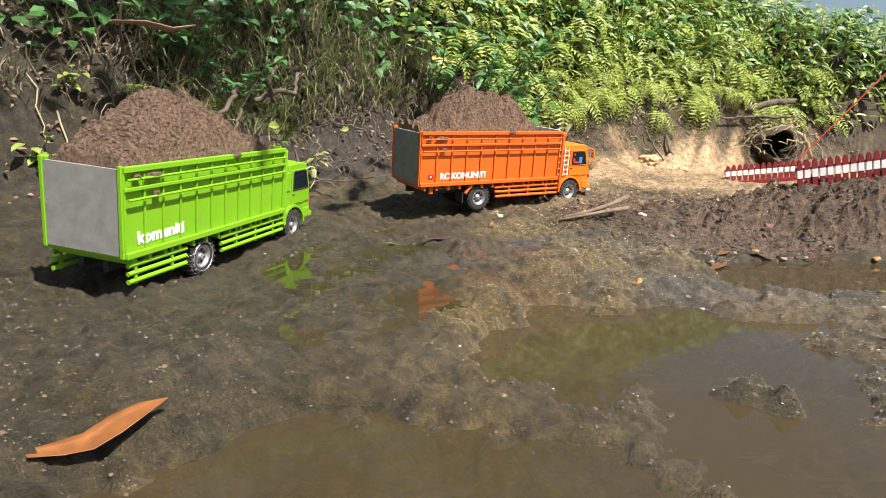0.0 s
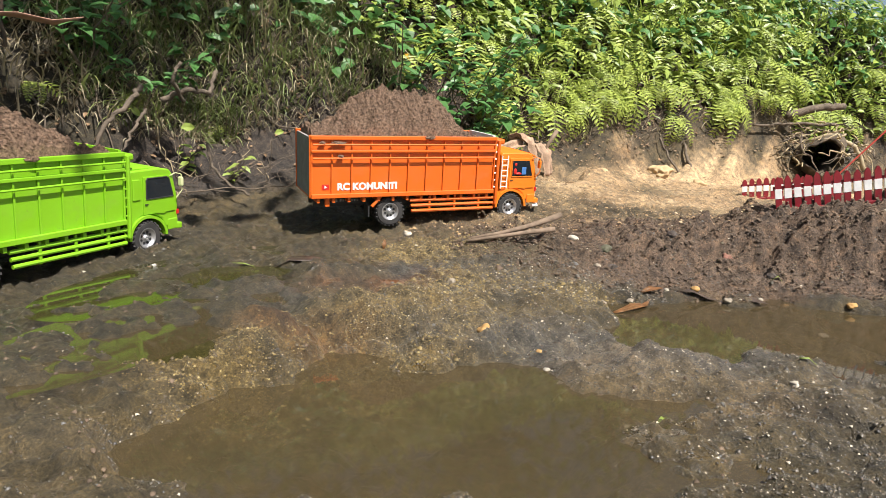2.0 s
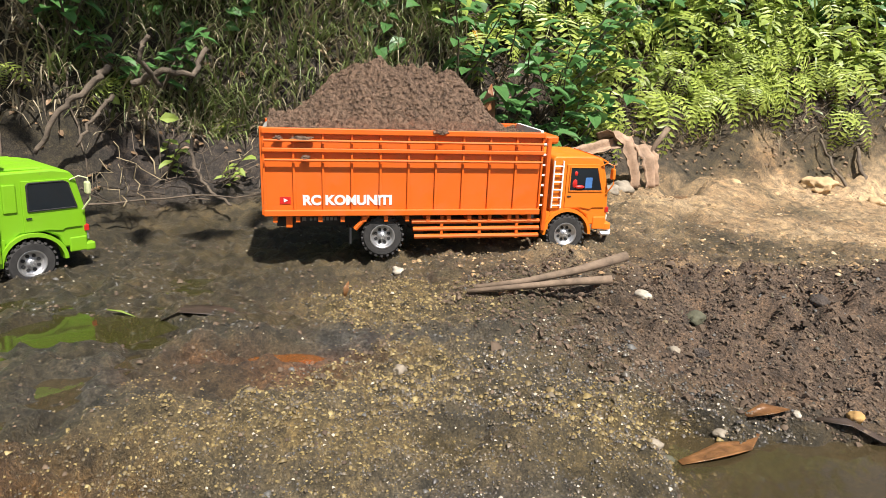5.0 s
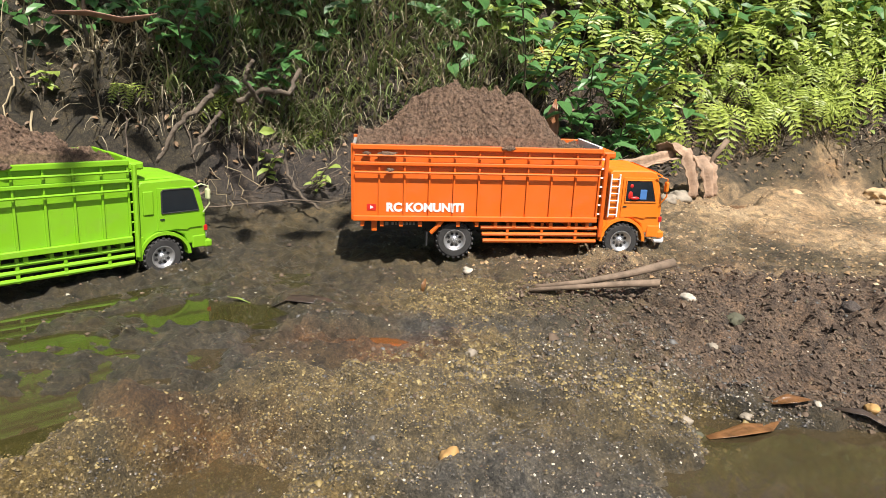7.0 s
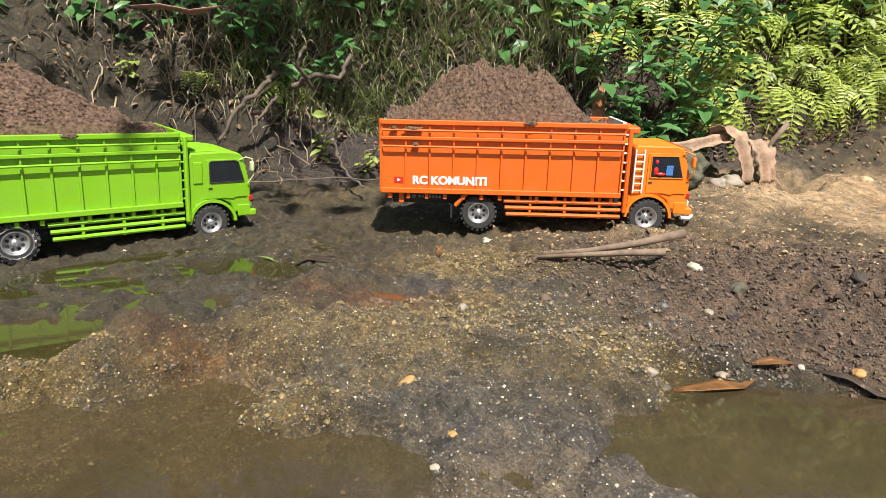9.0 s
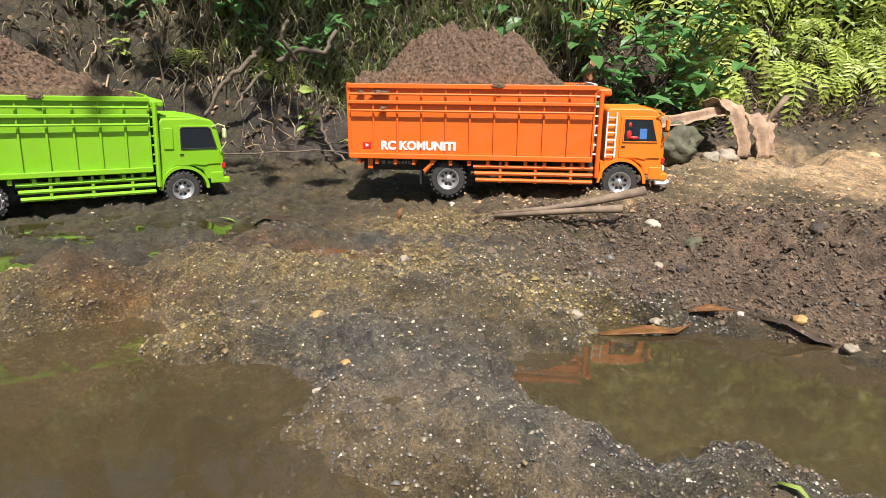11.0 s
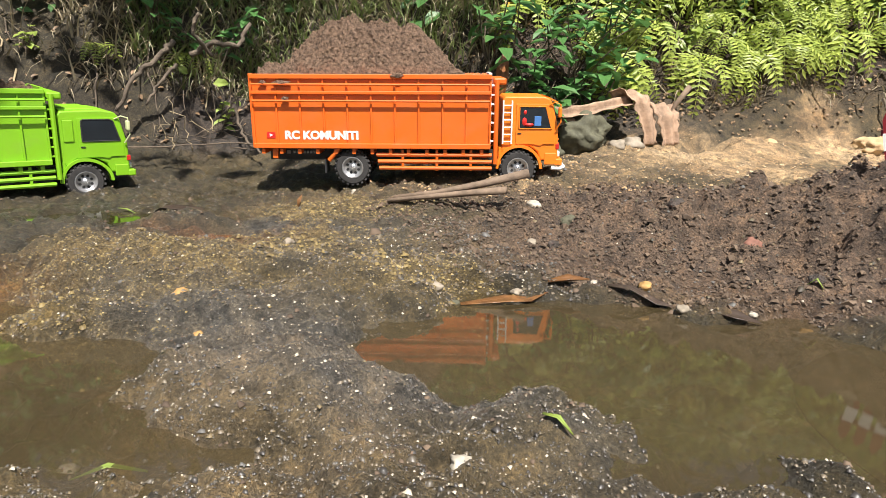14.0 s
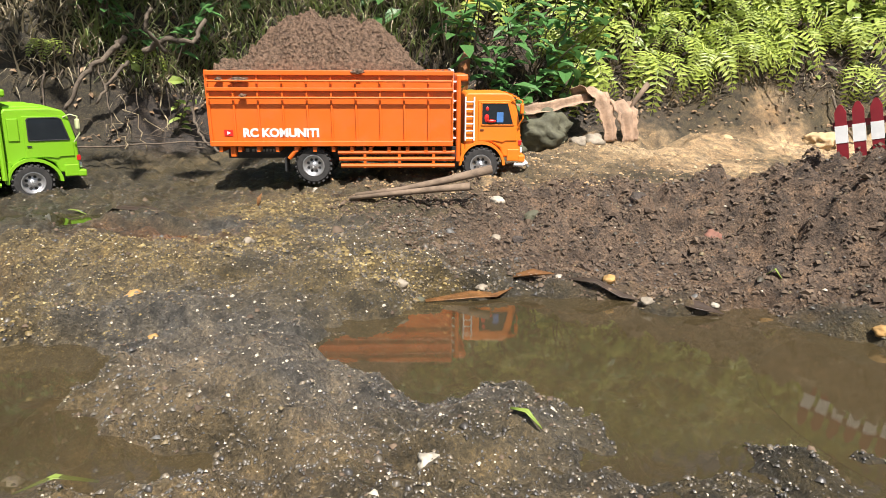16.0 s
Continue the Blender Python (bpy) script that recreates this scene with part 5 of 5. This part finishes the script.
undergrowth("leaf_litter", "fallen dead leaves littering the bank", 2600, (2.2, 5.2, 0.03, 0.5), DEADLEAF, 0.018, 21, (0.0, 0.012))
undergrowth("leaf_litter", "dead leaves and scraps on the dark bank", 700, (0.4, 2.3, 0.1, 0.8), DEADLEAF, 0.022, 22, (0.0, 0.012))
undergrowth("undergrowth", "sparse leafy undergrowth on the shaded bank", 2600, (0.2, 2.6, 0.45, 1.6), LEAF, 0.07, 3, (0.0, 0.15))


def blades(name, label, count, area, mat, length, seed, width=0.0028, hang=0.8):
    """Bent grass blades that lean out and hang down the slope."""
    rng = random.Random(seed)
    r = np.array(bank_spots(seed, count, *area))
    count = len(r)
    h = height(r[:, 0], r[:, 1])
    e = 0.05
    gx = -(height(r[:, 0] + e, r[:, 1]) - height(r[:, 0] - e, r[:, 1]))
    gy = -(height(r[:, 0], r[:, 1] + e) - height(r[:, 0], r[:, 1] - e))
    verts, faces = [], []
    for k in range(count):
        a = math.atan2(gy[k], gx[k]) + rng.gauss(0, 1.3)
        out = Vector((math.cos(a), math.sin(a), 0))
        side = Vector((-out.y, out.x, 0)) * width * rng.uniform(0.6, 1.5)
        p = Vector((r[k, 0], r[k, 1], h[k] - 0.004))
        ln = length * rng.uniform(0.4, 1.2)
        tilt, bend = rng.uniform(0.3, 1.4), rng.uniform(0.4, 3.3) * hang
        n0 = len(verts)
        for s in range(5):
            w = side * (1 - s / 4.3)
            verts.append(tuple(p - w))
            verts.append(tuple(p + w))
            ang = tilt - bend * s / 4
            p = p + (out * math.cos(ang) + Vector((0, 0, math.sin(ang)))) * ln / 4
        for s in range(4):
            b = n0 + 2 * s
            faces.append((b, b + 1, b + 3, b + 2))
    ob = from_lists(name, verts, faces, mat)
    return tagged(ob, label, "grass", kind="stuff")


blades("grass", "tangled green grass hanging down the shaded bank", 7500, (1.5, 2.75, 0.26, 1.1), GRASS, 0.15, 4, 0.0036)
blades("dead_grass", "tangled straw-coloured dead grass on the shaded bank", 4800, (1.3, 2.75, 0.22, 1.0), STRAW, 0.15, 5)
blades("dead_grass", "rootlets and straw under the ferns", 700, (2.4, 3.4, 0.12, 0.42), STRAW, 0.10, 17)
blades("dead_grass", "dry straw and rootlets at the top of the dark bank", 900, (0.4, 1.5, 0.3, 0.9), STRAW, 0.12, 6)
blades("dead_grass", "dry straw on the sandy foot of the bank", 1500, (3.2, 5.0, 0.12, 0.5), STRAW, 0.11, 7)
blades("grass", "long grass among the ferns", 3200, (3.2, 6.5, 0.3, 1.6), BUSH, 0.34, 8, 0.006)


def tree(x, y, top, spread_r, leaves, seed, label, centre=None):
    """A leaning trunk, limbs and a loose crown of many leaves."""
    rng = random.Random(seed)
    root = tagged(new("tree"), label, "tree", "trees above the clearing")
    z = float(height(x, y))
    c = Vector(centre or (x, y, top))
    trunk = wander((x, y, z - 0.1), c - Vector((0, 0, 0.3)), 8, 0.08, rng)
    part("trunk", tube(trunk, [0.09 * (1 - k / 11) for k in range(9)], 10), BARK, root, smooth=True)
    v, f = [], []
    for k in range(16):
        a = rng.uniform(0, 6.28)
        tip = c + Vector((math.cos(a) * spread_r * rng.uniform(0.4, 1), math.sin(a) * spread_r * rng.uniform(0.4, 1), rng.uniform(-0.35, 0.45)))
        limb = wander(trunk[rng.randint(5, 7)], tip, 6, 0.08, rng, -0.1)
        part("limb", tube(limb, [0.03 * (1 - j / 7.5) for j in range(7)], 6), BARK, root)
        for j in range(leaves // 16):
            p = limb[rng.randint(2, 6)] + Vector((rng.gauss(0, 0.2), rng.gauss(0, 0.2), rng.gauss(0, 0.13)))
            b = rng.uniform(0, 6.28)
            leaf_into(v, f, p, (math.cos(b), math.sin(b), rng.uniform(-0.7, 0.1)), (0, 0, 1), rng.uniform(0.09, 0.17), 0.03)
    from_lists("crown", v, f, LEAF, root)
    return root


# added out of view: its crown blocks the sun from the left bank
tree(-2.7, 0.9, 3.0, 0.75, 270, 3, "unseen tree added to cast shade on the left bank", (-0.66, 1.3, 3.1))
for k, (x, y, s) in enumerate(((-2.6, 1.4, 0.8), (-2.5, 3.0, 0.7), (-2.2, 4.6, 0.8), (-2.7, 0.2, 0.9), (-1.9, 6.4, 0.8))):
    tree(x, y, float(height(x, y)) + 0.9, s, 520, 10 + k, "leafy tree on top of the bank")


# ---- loose gravel and clods ----
def gravel(name, label, count, size, mat, seed, spot, round_off=True):
    rng = np.random.default_rng(seed)
    pts = spot(rng, count)
    x, y = pts[:, 0], pts[:, 1]
    s = size * np.exp(rng.normal(0, 0.45, len(x)))
    s = s * np.where(y - 0.6 * x < 1.75, 0.72, 1.0)
    z = height(x, y) + s * 0.15
    base = np.array([(1, 0, 0), (-0.5, 0.87, 0), (-0.5, -0.87, 0), (0.35, 0.35, 0.8), (-0.5, 0.1, 0.7), (0.2, -0.45, 0.75)])
    jit = 1 + rng.uniform(-0.35, 0.35, (len(x), 6, 3))
    a = rng.uniform(0, 6.28, len(x))
    ca, sa = np.cos(a)[:, None], np.sin(a)[:, None]
    p = base[None] * jit
    px, py = p[:, :, 0] * ca - p[:, :, 1] * sa, p[:, :, 0] * sa + p[:, :, 1] * ca
    verts = np.stack([px * s[:, None] + x[:, None], py * s[:, None] + y[:, None], p[:, :, 2] * s[:, None] * 0.8 + z[:, None]], -1).reshape(-1, 3)
    tri = np.array([(3, 4, 5), (0, 3, 5), (0, 1, 3), (1, 4, 3), (1, 2, 4), (2, 5, 4), (2, 0, 5)])
    faces = (tri[None] + 6 * np.arange(len(x))[:, None, None]).reshape(-1, 3)
    me = bpy.data.meshes.new(name)
    me.from_pydata(verts.tolist(), [], faces.tolist())
    me.polygons.foreach_set("use_smooth", [round_off] * len(me.polygons))
    me.materials.append(mat)
    return tagged(new(name, me), label, "gravel", kind="stuff")


def pebble_material(name, stops, rough):
    m, nt, bs = material(name)
    g = nt.nodes.new("ShaderNodeNewGeometry")
    c = ramp(nt, g.outputs["Random Per Island"], stops)
    c.color_ramp.interpolation = "CONSTANT"
    nt.links.new(c.outputs[0], bs.inputs["Base Color"])
    bs.inputs["Roughness"].default_value = rough
    return m


GRIT = pebble_material("mixed_gravel", [(0, (0.045, 0.036, 0.022)), (0.3, (0.09, 0.07, 0.038)), (0.6, (0.15, 0.112, 0.055)), (0.75, (0.10, 0.095, 0.085)), (0.975, (0.38, 0.34, 0.26))], 0.6)
CLOD = pebble_material("mud_clods", [(0, (0.07, 0.047, 0.03)), (0.4, (0.105, 0.072, 0.046)), (0.8, (0.14, 0.097, 0.062))], 0.85)
OCHRE = pebble_material("ochre_gravel", [(0, (0.07, 0.05, 0.024)), (0.35, (0.14, 0.1, 0.038)), (0.65, (0.2, 0.145, 0.05)), (0.94, (0.3, 0.235, 0.1))], 0.6)


def over_floor(rng, n):
    p = np.stack([rng.uniform(-1.3, 0.7, n * 2), rng.uniform(0.3, 2.7, n * 2)], -1)
    keep = height(p[:, 0], p[:, 1]) > np.minimum(-0.004, WATER_H + WATER_A * p[:, 0] + WATER_B * p[:, 1] - 0.006)
    return p[keep][:n]


def over_ochre(rng, n):
    p = np.stack([rng.uniform(-0.9, 0.35, n * 8), rng.uniform(0.85, 1.95, n * 8)], -1)
    k = masks(p[:, 0], p[:, 1], np.zeros(len(p)))["ochre"]
    return p[rng.uniform(0, 0.8, len(p)) < k][:n]


def over_berm(rng, n):
    p = np.stack([rng.uniform(-0.6, 0.8, n * 5), rng.uniform(1.8, 3.1, n * 5)], -1)
    c, k = along(p[:, 0], p[:, 1], CREST)
    return p[(c > -0.3) & (c < 0.2)][:n]


gravel("gravel", "mixed wet gravel scattered over the mud", 40000, 0.0015, GRIT, 1, over_floor)
gravel("gravel", "ochre and yellow grit in patches", 26000, 0.0016, OCHRE, 2, over_ochre)
def over_road(rng, n):
    p = np.stack([rng.uniform(-1.0, 0.6, n * 5), rng.uniform(1.9, 4.2, n * 5)], -1)
    c, k = along(p[:, 0], p[:, 1], CREST)
    d, w = along(p[:, 0], p[:, 1], FOOT)
    return p[(c > 0.02) & (d < 0.0)][:n]


CRUMB = pebble_material("sandy_crumbs", [(0, (0.14, 0.09, 0.045)), (0.3, (0.26, 0.165, 0.08)), (0.6, (0.36, 0.24, 0.12)), (0.9, (0.46, 0.36, 0.22))], 0.8)
# grit and white specks; the palest grains also paint the glints of wet mud
GRIT_WITH_GLINTS = pebble_material("grit_with_glints", [(0, (0.045, 0.04, 0.034)), (0.4, (0.09, 0.076, 0.056)), (0.75, (0.15, 0.12, 0.08)), (0.94, (0.42, 0.37, 0.28))], 0.45)


def over_near(rng, n):
    p = np.stack([rng.uniform(-0.4, 0.6, n * 3), rng.uniform(0.8, 1.9, n * 3)], -1)
    return p[height(p[:, 0], p[:, 1]) > WATER_H + WATER_A * p[:, 0] + WATER_B * p[:, 1]][:n]


gravel("grit", "fine dark and pale grit on wet mud, palest grains coloured as glints", 36000, 0.0014, GRIT_WITH_GLINTS, 6, over_near)
gravel("crumbs", "sandy crumbs of earth on the road", 12000, 0.0024, CRUMB, 5, over_road)
gravel("clods", "lumps of wet mud scattered over the clearing", 6000, 0.0024, CLOD, 9, over_floor)
gravel("clods", "crumbly clods of dark mud on the berm", 22000, 0.0024, CLOD, 3, over_berm, False)

# ---- set the whole place upright ----
bpy.context.view_layer.update()
for ob in [o for o in scene.objects if o.parent is None and o.type != "CAMERA"]:
    if ob != sun:
        ob.matrix_world = LEVEL @ ob.matrix_world
